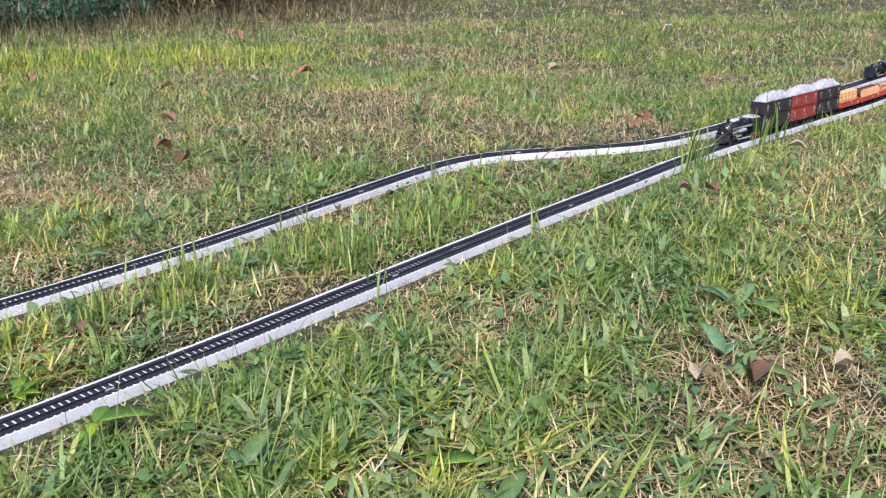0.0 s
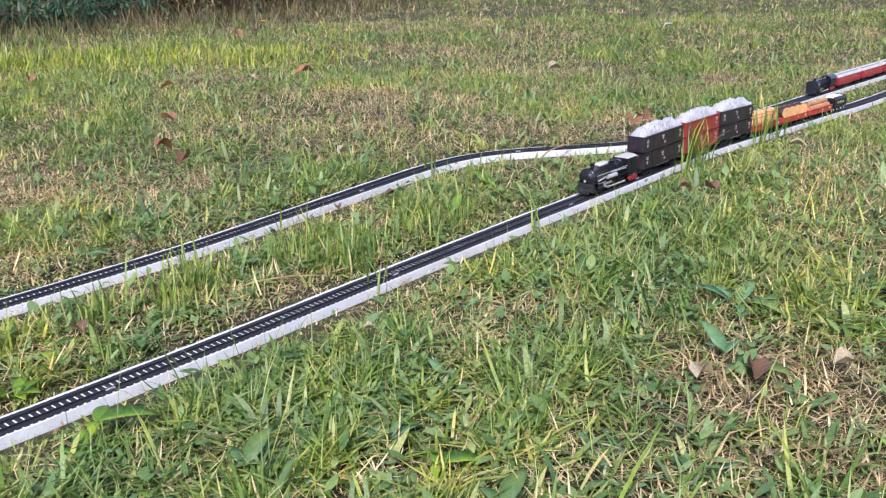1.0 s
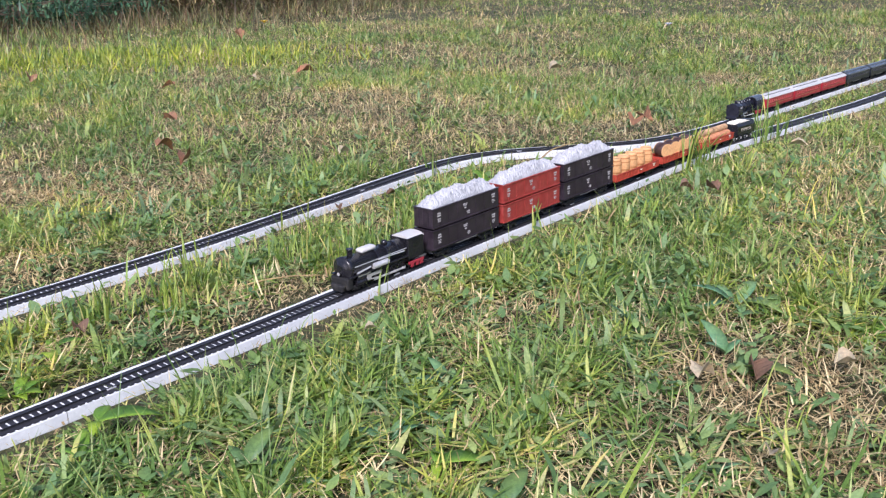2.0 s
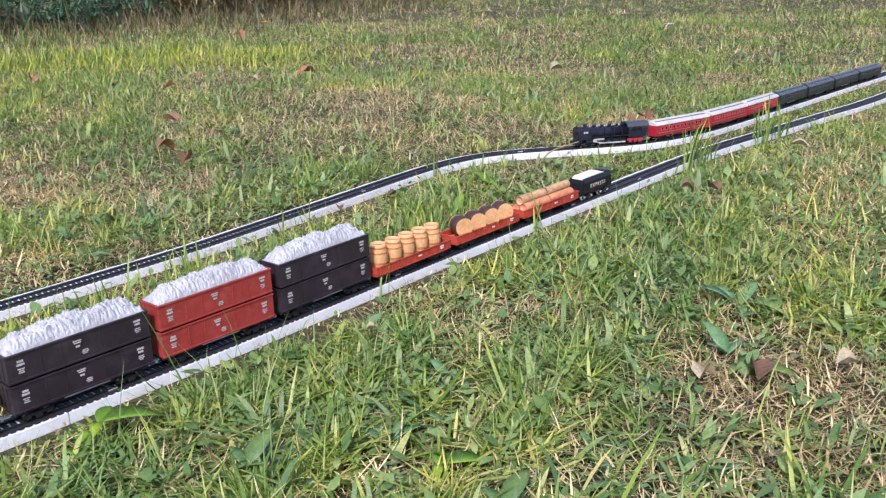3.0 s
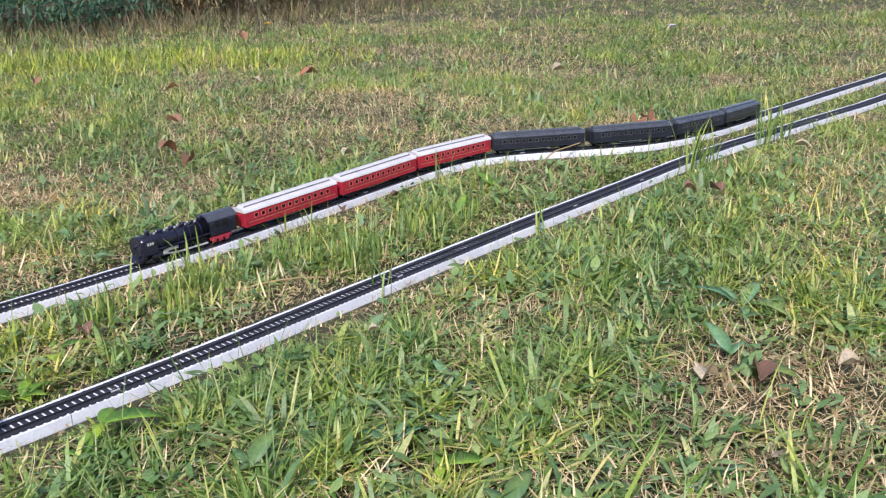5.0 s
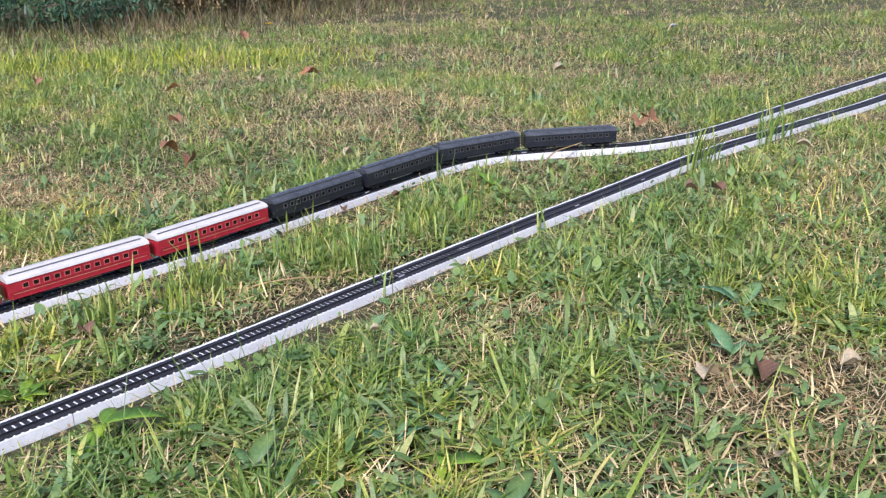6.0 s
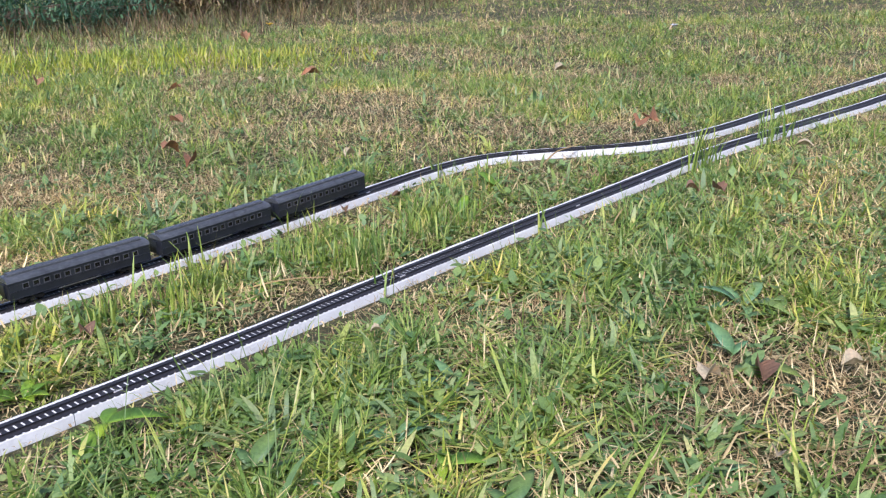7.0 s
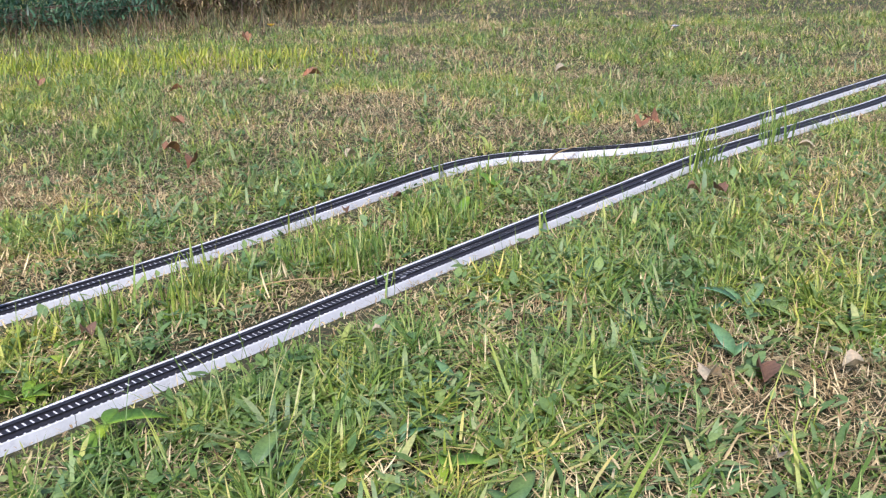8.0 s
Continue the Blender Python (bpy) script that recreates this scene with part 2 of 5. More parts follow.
# ---- lie of the land and the two railway lines ----
NEAR_LINE = [(-3.152, -2.098, 0.026), (-1.802, -0.622, 0.026), (-0.789, 0.485, 0.026), (-0.452, 0.854, 0.026), (-0.250, 1.076, 0.030),
             (-0.057, 1.305, 0.033), (0.138, 1.532, 0.036), (0.304, 1.719, 0.038), (0.469, 1.907, 0.041), (0.596, 2.061, 0.039),
             (0.730, 2.210, 0.033), (0.862, 2.359, 0.026), (0.992, 2.511, 0.019), (1.191, 2.735, 0.009), (1.356, 2.923, 0.005),
             (2.311, 4.014, 0.005), (3.760, 5.670, 0.005)]
FAR_LINE = [(-3.398, -1.652, 0.020), (-2.005, -0.218, 0.020), (-0.960, 0.858, 0.020), (-0.610, 1.215, 0.021), (-0.399, 1.428, 0.031),
            (-0.210, 1.660, 0.040), (-0.088, 1.819, 0.044), (-0.026, 1.897, 0.046), (0.043, 1.969, 0.047), (0.125, 2.022, 0.046),
            (0.268, 2.060, 0.044), (0.410, 2.102, 0.041), (0.495, 2.154, 0.038), (0.569, 2.220, 0.035), (0.637, 2.292, 0.032),
            (0.735, 2.408, 0.027), (0.858, 2.564, 0.022), (1.015, 2.759, 0.015), (1.273, 3.065, 0.008), (1.536, 3.365, 0.003),
            (2.511, 4.505, 0.003), (3.942, 6.177, 0.003)]


class Line:
    """A smooth way through knots, by length; length 0 is the fourth knot."""

    def __init__(self, knots):
        k = np.array(knots)
        d = np.r_[0, np.cumsum(np.linalg.norm(np.diff(k, axis=0), axis=1))]
        s = np.linspace(0, d[-1], 5200)
        p = np.stack([np.interp(s, d, k[:, i]) for i in range(3)], 1)
        n = 60
        w = np.hanning(2 * n + 1)
        w /= w.sum()
        for i in range(3):
            p[n:-n, i] = np.convolve(p[:, i], w, "valid")
        self.s, self.p = s - d[3], p

    def at(self, s):
        return Vector([float(np.interp(s, self.s, self.p[:, i])) for i in range(3)])

    def way(self, s):
        return (self.at(s + 0.004) - self.at(s - 0.004)).normalized()

    def stand(self, s, up=0.0):
        """A pose on the line that faces along it."""
        w = self.way(s)
        side = Vector((0, 0, 1)).cross(w).normalized()
        m = Matrix((w, side, w.cross(side))).transposed().to_4x4()
        return Matrix.Translation(self.at(s) + Vector((0, 0, up))) @ m


NEAR, FAR = Line(NEAR_LINE), Line(FAR_LINE)


def off_line(x, y):
    """Distance of many points from the nearer of the two lines, the side of it, and the lie of the land there."""
    best = np.full(len(x), 99.0)
    side = np.zeros(len(x))
    total, weight = np.zeros(len(x)), np.zeros(len(x))
    for ln in (NEAR, FAR):
        q = ln.p[::26]
        tangent = np.gradient(q, axis=0)
        for a in range(0, len(x), 20000):
            sl = slice(a, a + 20000)
            dx = x[sl, None] - q[None, :, 0]
            dy = y[sl, None] - q[None, :, 1]
            d = dx * dx + dy * dy
            j = d.argmin(1)
            r = np.arange(len(j))
            t = tangent[j]
            dd = np.abs(t[:, 0] * dy[r, j] - t[:, 1] * dx[r, j]) / np.hypot(t[:, 0], t[:, 1])
            dd = np.where(d[r, j] > dd * dd + 0.01, np.sqrt(d[r, j]), dd)
            sd = np.sign(t[:, 0] * dy[r, j] - t[:, 1] * dx[r, j])
            near = dd < best[sl]
            side[sl] = np.where(near, sd, side[sl])
            best[sl] = np.minimum(best[sl], dd)
            w = 1 / (dd ** 2 + 0.0008)
            total[sl] += w * q[j, 2]
            weight[sl] += w
    land = total / weight - LINE_ABOVE_GROUND
    return best, side, land * np.clip(1 - (best - 1.5) / 8, 0, 1)


LINE_ABOVE_GROUND = 0.0159


def rise(x, y):
    """Height of the land at many points or one."""
    z = off_line(np.atleast_1d(np.asarray(x, float)), np.atleast_1d(np.asarray(y, float)))[2]
    return z if np.ndim(x) else z[0]


def sheet():
    fine = np.arange(-6.0, 8.01, 0.07)
    far = np.array([10, 13, 18, 26, 40, 70, 130, 260, 500.0])
    g = np.r_[-far[::-1] + 2, fine, far]
    n = len(g)
    xx, yy = np.meshgrid(g, g)
    zz = rise(xx.ravel(), yy.ravel())
    i = np.arange(n * n).reshape(n, n)
    f = np.stack([i[:-1, :-1], i[:-1, 1:], i[1:, 1:], i[1:, :-1]], -1).reshape(-1, 4)
    me = bpy.data.meshes.new("ground")
    me.from_pydata(np.c_[xx.ravel(), yy.ravel(), zz].tolist(), [], f.tolist())
    me.materials.append(M_SOIL)
    me.shade_smooth()
    return tagged(new("ground", me), "matted lawn soil with dry thatch and moss", "ground", kind="structure")


sheet()

# ---- foam strips under the rails ----
FOAM_TOP = -0.0012
FOAM_H = 0.0148


def foam_strip(line, s0, s1, name="foam_strip"):
    bm = bmesh.new()
    n = max(2, int((s1 - s0) / 0.02))
    rnd = random.Random(int(s0 * 1000))
    a, b, h = -0.0178, 0.0262, FOAM_H
    prof = [(a + 0.001, -h), (a, -h + 0.001), (a, -0.0012), (a + 0.001, 0), (b - 0.001, 0), (b, -0.0012), (b, -h + 0.001), (b - 0.001, -h)]
    rings = []
    for i in range(n + 1):
        s = s0 + (s1 - s0) * i / n
        m = line.stand(s, FOAM_TOP)
        j = rnd.uniform(-0.0004, 0.0004)
        rings.append([bm.verts.new(m @ Vector((0, y + j, z + (rnd.uniform(-0.0004, 0.0004) if z > -0.01 else 0)))) for y, z in prof])
    for p, q in zip(rings, rings[1:]):
        for i in range(8):
            bm.faces.new((p[i], q[i], q[(i + 1) % 8], p[(i + 1) % 8]))
    bm.faces.new(rings[0])
    bm.faces.new(rings[-1][::-1])
    bmesh.ops.recalc_face_normals(bm, faces=bm.faces[:])
    ob = new(name, finish(bm, name, M_FOAM))
    return tagged(ob, "white expanded foam strip laid on the grass under toy rails", "foam strip", "foam strips under the rails")


for ln, first in ((NEAR, -3.93), (FAR, -3.78)):
    s = first
    while s < 6.2:
        foam_strip(ln, s, min(s + 0.9988, ln.s[-1] - 0.1))
        s += 1.0
# ---- sectional toy track ----
SECTION = 0.2234
TIE_GAP = SECTION / 27


def tie_mesh():
    bm = bmesh.new()
    box(bm, (0, 0.0005, -0.0006), (0.0056, 0.0362, 0.0012), 0.0003)
    return finish(bm, "sleeper", M_SLEEPER)


TIE = tie_mesh()


def sweep(line, s0, s1, y, prof, n=12):
    """A closed (y, z) section drawn along the line."""
    bm = bmesh.new()
    rings = []
    for i in range(n + 1):
        m = line.stand(s0 + (s1 - s0) * i / n)
        rings.append([bm.verts.new(m @ Vector((0, y + a, b))) for a, b in prof])
    k = len(prof)
    for a, b in zip(rings, rings[1:]):
        for i in range(k):
            bm.faces.new((a[i], b[i], b[(i + 1) % k], a[(i + 1) % k]))
    bm.faces.new(rings[0])
    bm.faces.new(rings[-1][::-1])
    bmesh.ops.recalc_face_normals(bm, faces=bm.faces[:])
    return bm


def rail_mesh(line, s0, s1, y):
    prof = [(-0.0012, 0.0000), (-0.0012, 0.0004), (-0.0005, 0.0005), (-0.0005, 0.0012), (-0.0008, 0.0014), (-0.0008, 0.0019),
            (0.0008, 0.0019), (0.0008, 0.0014), (0.0005, 0.0012), (0.0005, 0.0005), (0.0012, 0.0004), (0.0012, 0.0000)]
    return sweep(line, s0, s1, y, prof)


def track_section(line, s0, singly, bright):
    s1 = s0 + SECTION - 0.0006
    t = thing("track_section", "black plastic toy track section with dark rails on foam", "toy track", "track sections")
    part("rail", rail_mesh(line, s0, s1, 0.0083), M_RAIL, t)
    part("rail", rail_mesh(line, s0, s1, -0.0083), M_RAIL, t)
    for y, a, b in ((0.0083, -0.0013, 0.0100), (-0.0083, -0.0074, 0.0013)):
        part("web", sweep(line, s0, s1, y, [(a, -0.0012), (a, -0.0002), (b, -0.0002), (b, -0.0012)]), M_SLEEPER, t)
    ties = [line.stand(s0 + TIE_GAP * (i + 0.5)) for i in range(27)]
    if singly:
        for m in ties:
            o = new("sleeper", TIE)
            o.parent = t
            o.matrix_basis = m
    else:
        bm = bmesh.new()
        for m in ties:
            b2 = bmesh.new()
            box(b2, (0, 0.0005, -0.0006), (0.0056, 0.0362, 0.0012))
            b2.transform(m)
            me = bpy.data.meshes.new("tmp")
            b2.to_mesh(me)
            b2.free()
            bm.from_mesh(me)
            bpy.data.meshes.remove(me)
        part("sleeper_mat", bm, M_SLEEPER, t)["kind"] = "stuff"
    m = line.stand(s0)
    for y, mat in ((0.0083, M_RAIL), (-0.0083, M_STEEL if bright else M_RAIL)):
        bm = bmesh.new()
        box(bm, (0.001, y, 0.0007), (0.011, 0.0040, 0.0016), 0.0005)
        bm.transform(m)
        part("rail_joiner", bm, mat, t, "bright steel rail joiner" if mat == M_STEEL else "")


for ln, first, marks in ((NEAR, 0.124 - 18 * SECTION, (0, 2, 4, 5, 9)), (FAR, 0.240 - 19 * SECTION, (2, 4, 6))):
    k0 = 18 if ln is NEAR else 19
    for k in range(50):
        s = first + k * SECTION
        if s > ln.s[0] + 0.05 and s + SECTION < ln.s[-1] - 0.1:
            track_section(ln, s, -0.2 < s < 2.3, (k - k0) in marks)


# ---- rolling stock: x forward, z from the rail head ----
def wheel_mesh(r, w=0.0026):
    bm = bmesh.new()
    m = Matrix.Rotation(radians(90), 4, "X")
    lathe(bm, [(r * 0.35, -w * 0.7), (r * 0.8, -w * 0.55), (r * 0.86, -w * 0.5), (r, -w * 0.5), (r, w * 0.3), (r * 1.12, w * 0.35), (r * 1.12, w * 0.5)], m, 16)
    return bm


def bogie(parent, x, r=0.0050, base=0.022, bright=True):
    bm = bmesh.new()
    for y in (0.0118, -0.0118):
        box(bm, (x, y, 0.0062), (base + 0.010, 0.0022, 0.0034), 0.0006)
        for d in (-base / 2, base / 2):
            box(bm, (x + d, y, 0.0052), (0.0055, 0.0030, 0.0050), 0.0006)
        box(bm, (x, y, 0.0048), (0.0075, 0.0030, 0.0062), 0.0006)
    box(bm, (x, 0, 0.0070), (0.007, 0.024, 0.0030), 0.0005)
    b = part("bogie", bm, M_UNDER, parent)
    for d in (-base / 2, base / 2):
        for y in (0.0083, -0.0083):
            bm = wheel_mesh(r)
            if y > 0:
                bm.transform(Matrix.Rotation(math.pi, 4, "Z"))
            bm.transform(Matrix.Translation((x + d, y, r)))
            part("wheel", bm, M_STEEL if bright else M_BLACK, b, "", True)
        bm = bmesh.new()
        tube(bm, (x + d, -0.011, r), (x + d, 0.011, r), 0.0009, 8)
        part("axle", bm, M_STEEL, b)
    return b


def coupler(parent, x, sign, mat=None):
    bm = bmesh.new()
    box(bm, (x + sign * 0.005, 0, 0.0075), (0.014, 0.0042, 0.0018), 0.0004)
    box(bm, (x + sign * 0.0115, 0.0015, 0.0080), (0.0030, 0.0060, 0.0036), 0.0006)
    part("coupler", bm, mat or M_BRASS, parent)


def bars(bm, x, y, z, rows, width, gap, h, side):
    """Small stacked bars of print on a side wall."""
    for i, w in enumerate(rows):
        box(bm, (x, side * y, z - i * gap), (width * w, 0.0005, h))
    return bm


def hopper_wagon(mat, label):
    t = thing("hopper_wagon", label, "toy wagon", "goods train wagons")
    L, Wd, H = 0.156, 0.0360, 0.0300
    bm = bmesh.new()
    box(bm, (0, 0, 0.0118), (L - 0.006, 0.022, 0.0050), 0.0006)
    box(bm, (0.028, 0, 0.0080), (0.018, 0.016, 0.0055), 0.0010, 0.6)
    box(bm, (-0.028, 0, 0.0080), (0.018, 0.016, 0.0055), 0.0010, 0.6)
    part("underframe", bm, M_UNDER, t)
    for y in (0.0165, -0.0165):
        bm = bmesh.new()
        box(bm, (0, y, 0.0135), (0.052, 0.0012, 0.0014))
        part("handrail", bm, M_WHITE, t, "pale grab rail")
    for lev, z0 in enumerate((0.0150, 0.0150 + H + 0.0022)):
        bm = bmesh.new()
        # open-topped body with walls, sill and top lip
        wall = 0.0016
        box(bm, (0, Wd / 2 - wall / 2, z0 + H / 2), (L, wall, H), 0.0004)
        box(bm, (0, -Wd / 2 + wall / 2, z0 + H / 2), (L, wall, H), 0.0004)
        for x in (L / 2 - wall / 2, -L / 2 + wall / 2):
            box(bm, (x, 0, z0 + H / 2), (wall, Wd - 2 * wall, H), 0.0004)
        box(bm, (0, 0, z0 + 0.001), (L - 2 * wall, Wd - 2 * wall, 0.002))
        for y in (Wd / 2, -Wd / 2):
            box(bm, (0, y, z0 + H - 0.0010), (L + 0.001, 0.0022, 0.0020), 0.0004)
            box(bm, (0, y, z0 + 0.0012), (L + 0.001, 0.0020, 0.0022), 0.0004)
        for x in (L / 2, -L / 2):
            box(bm, (x, 0, z0 + H - 0.0010), (0.0022, Wd, 0.0020), 0.0004)
            for y in (-0.009, 0.0, 0.009):
                box(bm, (x, y, z0 + H / 2), (0.0016, 0.0018, H - 0.006), 0.0003)
        for i in range(-3, 4):
            for y in (Wd / 2, -Wd / 2):
                box(bm, (i * 0.0213, y, z0 + H / 2), (0.0013, 0.0011, H - 0.005), 0.0002)
        b = part("upper_body" if lev else "body", bm, mat, t)
        yy = Wd / 2 + 0.0004
        for sd in (1, -1):
            for x, up, rows, wide, gap, tall in ((0.0640, 0.0215, (0.8, 1), 0.0080, 0.0034, 0.0022), (0.0640, 0.0135, (1, 0.7, 0.9), 0.0070, 0.0020, 0.0009), (-0.0640, 0.0220, (1, 0.75), 0.0080, 0.0036, 0.0022),
                                                 (-0.0640, 0.0135, (0.9, 1, 0.6), 0.0070, 0.0020, 0.0009), (0.004, 0.0225, (1, 0.8), 0.0095, 0.0022, 0.0012), (0.004, 0.0165, (0.5,), 0.0090, 0.003, 0.0020),
                                                 (-0.003, 0.0105, (0.8, 1, 0.7), 0.0075, 0.0018, 0.0009)):
                bm = bars(bmesh.new(), sd * x, yy, z0 + up, rows, wide, gap, tall, sd)
                part("marking", bm, M_WHITE, b, "white stencilled lettering too small to read")
    # heaped foam crumbs
    z0 = 0.0150 + 2 * H + 0.0022 - 0.003
    bm = bmesh.new()
    nx, ny = 150, 40
    seed = random.Random(label).uniform(0, 50)
    grid = []
    for i in range(nx + 1):
        row = []
        for j in range(ny + 1):
            u, v = i / nx * 2 - 1, j / ny * 2 - 1
            x, y = u * (L / 2 - 0.0024), v * (Wd / 2 - 0.0022)
            dome = (1 - abs(u) ** 7) * (1 - abs(v) ** 2.4 * 0.92)
            edge = 1.0 if abs(u) < 1 and abs(v) < 1 else 0.0
            big = noise.noise(Vector((x * 45 + seed, y * 45, 0))) * 0.0055
            small = (abs(noise.noise(Vector((x * 150 + seed, y * 150, 3)))) - 0.2) * 0.0046 + noise.noise(Vector((x * 420 + seed, y * 420, 7))) * 0.0020
            row.append(bm.verts.new((x, y, z0 + 0.003 + edge * (0.0160 * dome + big * dome + small))))
        grid.append(row)
    for i in range(nx):
        for j in range(ny):
            bm.faces.new((grid[i][j], grid[i + 1][j], grid[i + 1][j + 1], grid[i][j + 1]))
    lower = bmesh.ops.extrude_face_region(bm, geom=bm.faces[:])
    for v in lower["geom"]:
        if isinstance(v, bmesh.types.BMVert):
            v.co.z = z0 - 0.004
    bmesh.ops.recalc_face_normals(bm, faces=bm.faces[:])
    part("heaped_load", bm, M_SNOW, t, "heap of white foam crumbs")
    for x in (0.052, -0.052):
        bogie(t, x, bright=False)
    coupler(t, L / 2, 1, M_STEEL)
    coupler(t, -L / 2, -1, M_STEEL)
    return t


def gondola(label):
    t = thing("gondola_wagon", label, "toy wagon", "goods train wagons")
    L, Wd, H = 0.158, 0.0350, 0.0135
    z0 = 0.0110
    bm = bmesh.new()
    wall = 0.0016
    for s in (1, -1):
        box(bm, (0, s * (Wd / 2 - wall / 2), z0 + H / 2), (L, wall, H), 0.0004)
        box(bm, (s * (L / 2 - wall / 2), 0, z0 + H / 2), (wall, Wd - 2 * wall, H), 0.0004)
        box(bm, (0, s * Wd / 2, z0 + H - 0.0008), (L + 0.001, 0.0022, 0.0016), 0.0003)
        box(bm, (0, s * Wd / 2, z0 + 0.0010), (L - 0.02, 0.0020, 0.0018), 0.0003)
        for i in range(-6, 7):
            box(bm, (i * 0.0118, s * Wd / 2, z0 + H / 2), (0.0014, 0.0014, H - 0.003), 0.0002)
    box(bm, (0, 0, z0 + 0.0012), (L - 2 * wall, Wd - 2 * wall, 0.0024))
    b = part("body", bm, M_GONDOLA, t)
    bm = bmesh.new()
    for sd in (1, -1):
        bars(bm, -sd * 0.058, Wd / 2 + 0.0006, z0 + 0.0090, (1, 0.8), 0.008, 0.0030, 0.0018, sd)
        bars(bm, -sd * 0.010, Wd / 2 + 0.0006, z0 + 0.0075, (1,), 0.007, 0.0030, 0.0018, sd)
    part("marking", bm, M_CREAM, b, "faded pale lettering too small to read")
    bm = bmesh.new()
    box(bm, (0, 0, 0.0090), (L - 0.008, 0.018, 0.0042), 0.0005)
    part("underframe", bm, M_UNDER, t)
    for x in (0.052, -0.052):
        bogie(t, x, bright=False)
    coupler(t, L / 2, 1)
    coupler(t, -L / 2, -1)
    return t, z0 + 0.0026


def standing_barrels():
    t, z = gondola("brick-red gondola wagon carrying five upright wooden barrels")
    for i in range(5):
        m = Matrix.Translation((-0.056 + i * 0.0280, random.uniform(-0.0012, 0.0012), z)) @ Matrix.Rotation(radians(random.uniform(-3, 3)), 4, "Y")
        bm = bmesh.new()
        lathe(bm, [(0.0102, 0), (0.0110, 0.0042), (0.0124, 0.012), (0.0130, 0.019), (0.0124, 0.026), (0.0110, 0.0335), (0.0104, 0.0375), (0.0095, 0.0375), (0.0092, 0.0365)], m, 20)
        b = part("barrel", bm, M_BARREL, t, "", True)
        for r, h in ((0.0112, 0.0050), (0.0125, 0.0115), (0.0125, 0.0255), (0.0112, 0.0325)):
            bm = bmesh.new()
            lathe(bm, [(r, -0.0009), (r + 0.0006, -0.0009), (r + 0.0006, 0.0009), (r, 0.0009)], m @ Matrix.Translation((0, 0, h)), 20)
            part("hoop", bm, M_HOOP, b)
    return t


def lying_barrels():
    t, z = gondola("brick-red gondola wagon carrying four large barrels on their sides")
    bm = bmesh.new()
    for y in (-0.005, 0.012):
        box(bm, (0, y, z + 0.0028), (0.140, 0.0030, 0.0056), 0.0006)
    part("cradle", bm, M_HOOP, t)
    for i in range(4):
        m = Matrix.Translation((-0.051 + i * 0.0340, 0.0030, z + 0.0190)) @ Matrix.Rotation(radians(-22), 4, "Z") @ Matrix.Rotation(radians(-90), 4, "X") @ Matrix.Rotation(radians(40 * i), 4, "Z")
        bm = bmesh.new()
        lathe(bm, [(0.0132, -0.0115), (0.0140, -0.0113), (0.0149, -0.004), (0.0152, 0), (0.0149, 0.004), (0.0140, 0.0113), (0.0132, 0.0115)], m, 28)
        b = part("barrel", bm, M_DRUM, t, "dark stained barrel with pale end", True)
        for sg in (-1, 1):
            for k in range(5):
                x = -0.0104 + k * 0.0052
                hw = math.sqrt(max(0.0, 0.0131 ** 2 - (abs(x) + 0.0024) ** 2))
                bm = bmesh.new()
                box(bm, (x, 0, sg * 0.0118), (0.0049, 2 * hw, 0.0010), 0.0003)
                bm.transform(m)
                part("stave", bm, M_BARRELEND, b)
            bm = bmesh.new()
            lathe(bm, [(0.0129, sg * 0.0111), (0.0141, sg * 0.0111), (0.0141, sg * 0.0126), (0.0129, sg * 0.0126)], m, 28)
            part("rim", bm, M_BARREL, b)
    return t


def pipe_load():
    t, z = gondola("brick-red gondola wagon carrying a stack of terracotta pipes")
    r = 0.0070
    for sx in (0.0345, -0.0345):
        for y, up in ((0.0074, 0), (-0.0074, 0), (0, 1)):
            zz = z + r + 0.004 + up * 0.0118
            bm = bmesh.new()
            tube(bm, (sx - 0.0335, y, zz), (sx + 0.0335, y, zz), r, 40)
            ends = [f for f in bm.faces if len(f.verts) > 4]
            bmesh.ops.inset_region(bm, faces=ends, thickness=0.0018, depth=-0.003)
            part("pipe", bm, M_LOG if up else M_PIPE, t, "weathered brown pipe" if up else "")
    for x in (0.0345, -0.0345):
        bm = bmesh.new()
        for y in (0.0170, -0.0170):
            box(bm, (x, y, z + 0.006), (0.0020, 0.0012, 0.015), 0.0003)
        part("stake", bm, M_HOOP, t)
    return t


def lettering(text, size, m, mat, parent, name="lettering", label=""):
    cu = bpy.data.curves.new("tmp_text", "FONT")
    cu.body, cu.size, cu.align_x, cu.align_y, cu.extrude, cu.offset, cu.space_character = text, size, "CENTER", "CENTER", 0.0003, 0.0001, 1.55
    ob = new("tmp_text", cu)
    bpy.context.view_layer.update()
    me = bpy.data.meshes.new_from_object(ob.evaluated_get(bpy.context.evaluated_depsgraph_get()))
    bpy.data.objects.remove(ob)
    bpy.data.curves.remove(cu)
    me.name = name
    me.transform(m)
    me.materials.clear()
    me.materials.append(mat)
    o = new(name, me)
    o.parent = parent
    if label:
        o["label"] = label
    return o


def side_frame(x, y, z, sd):
    """A frame for print on a side wall, readable from outside."""
    return Matrix.Translation((x, y, z)) @ Matrix(((-sd, 0, 0, 0), (0, 0, sd, 0), (0, 1, 0, 0), (0, 0, 0, 1)))


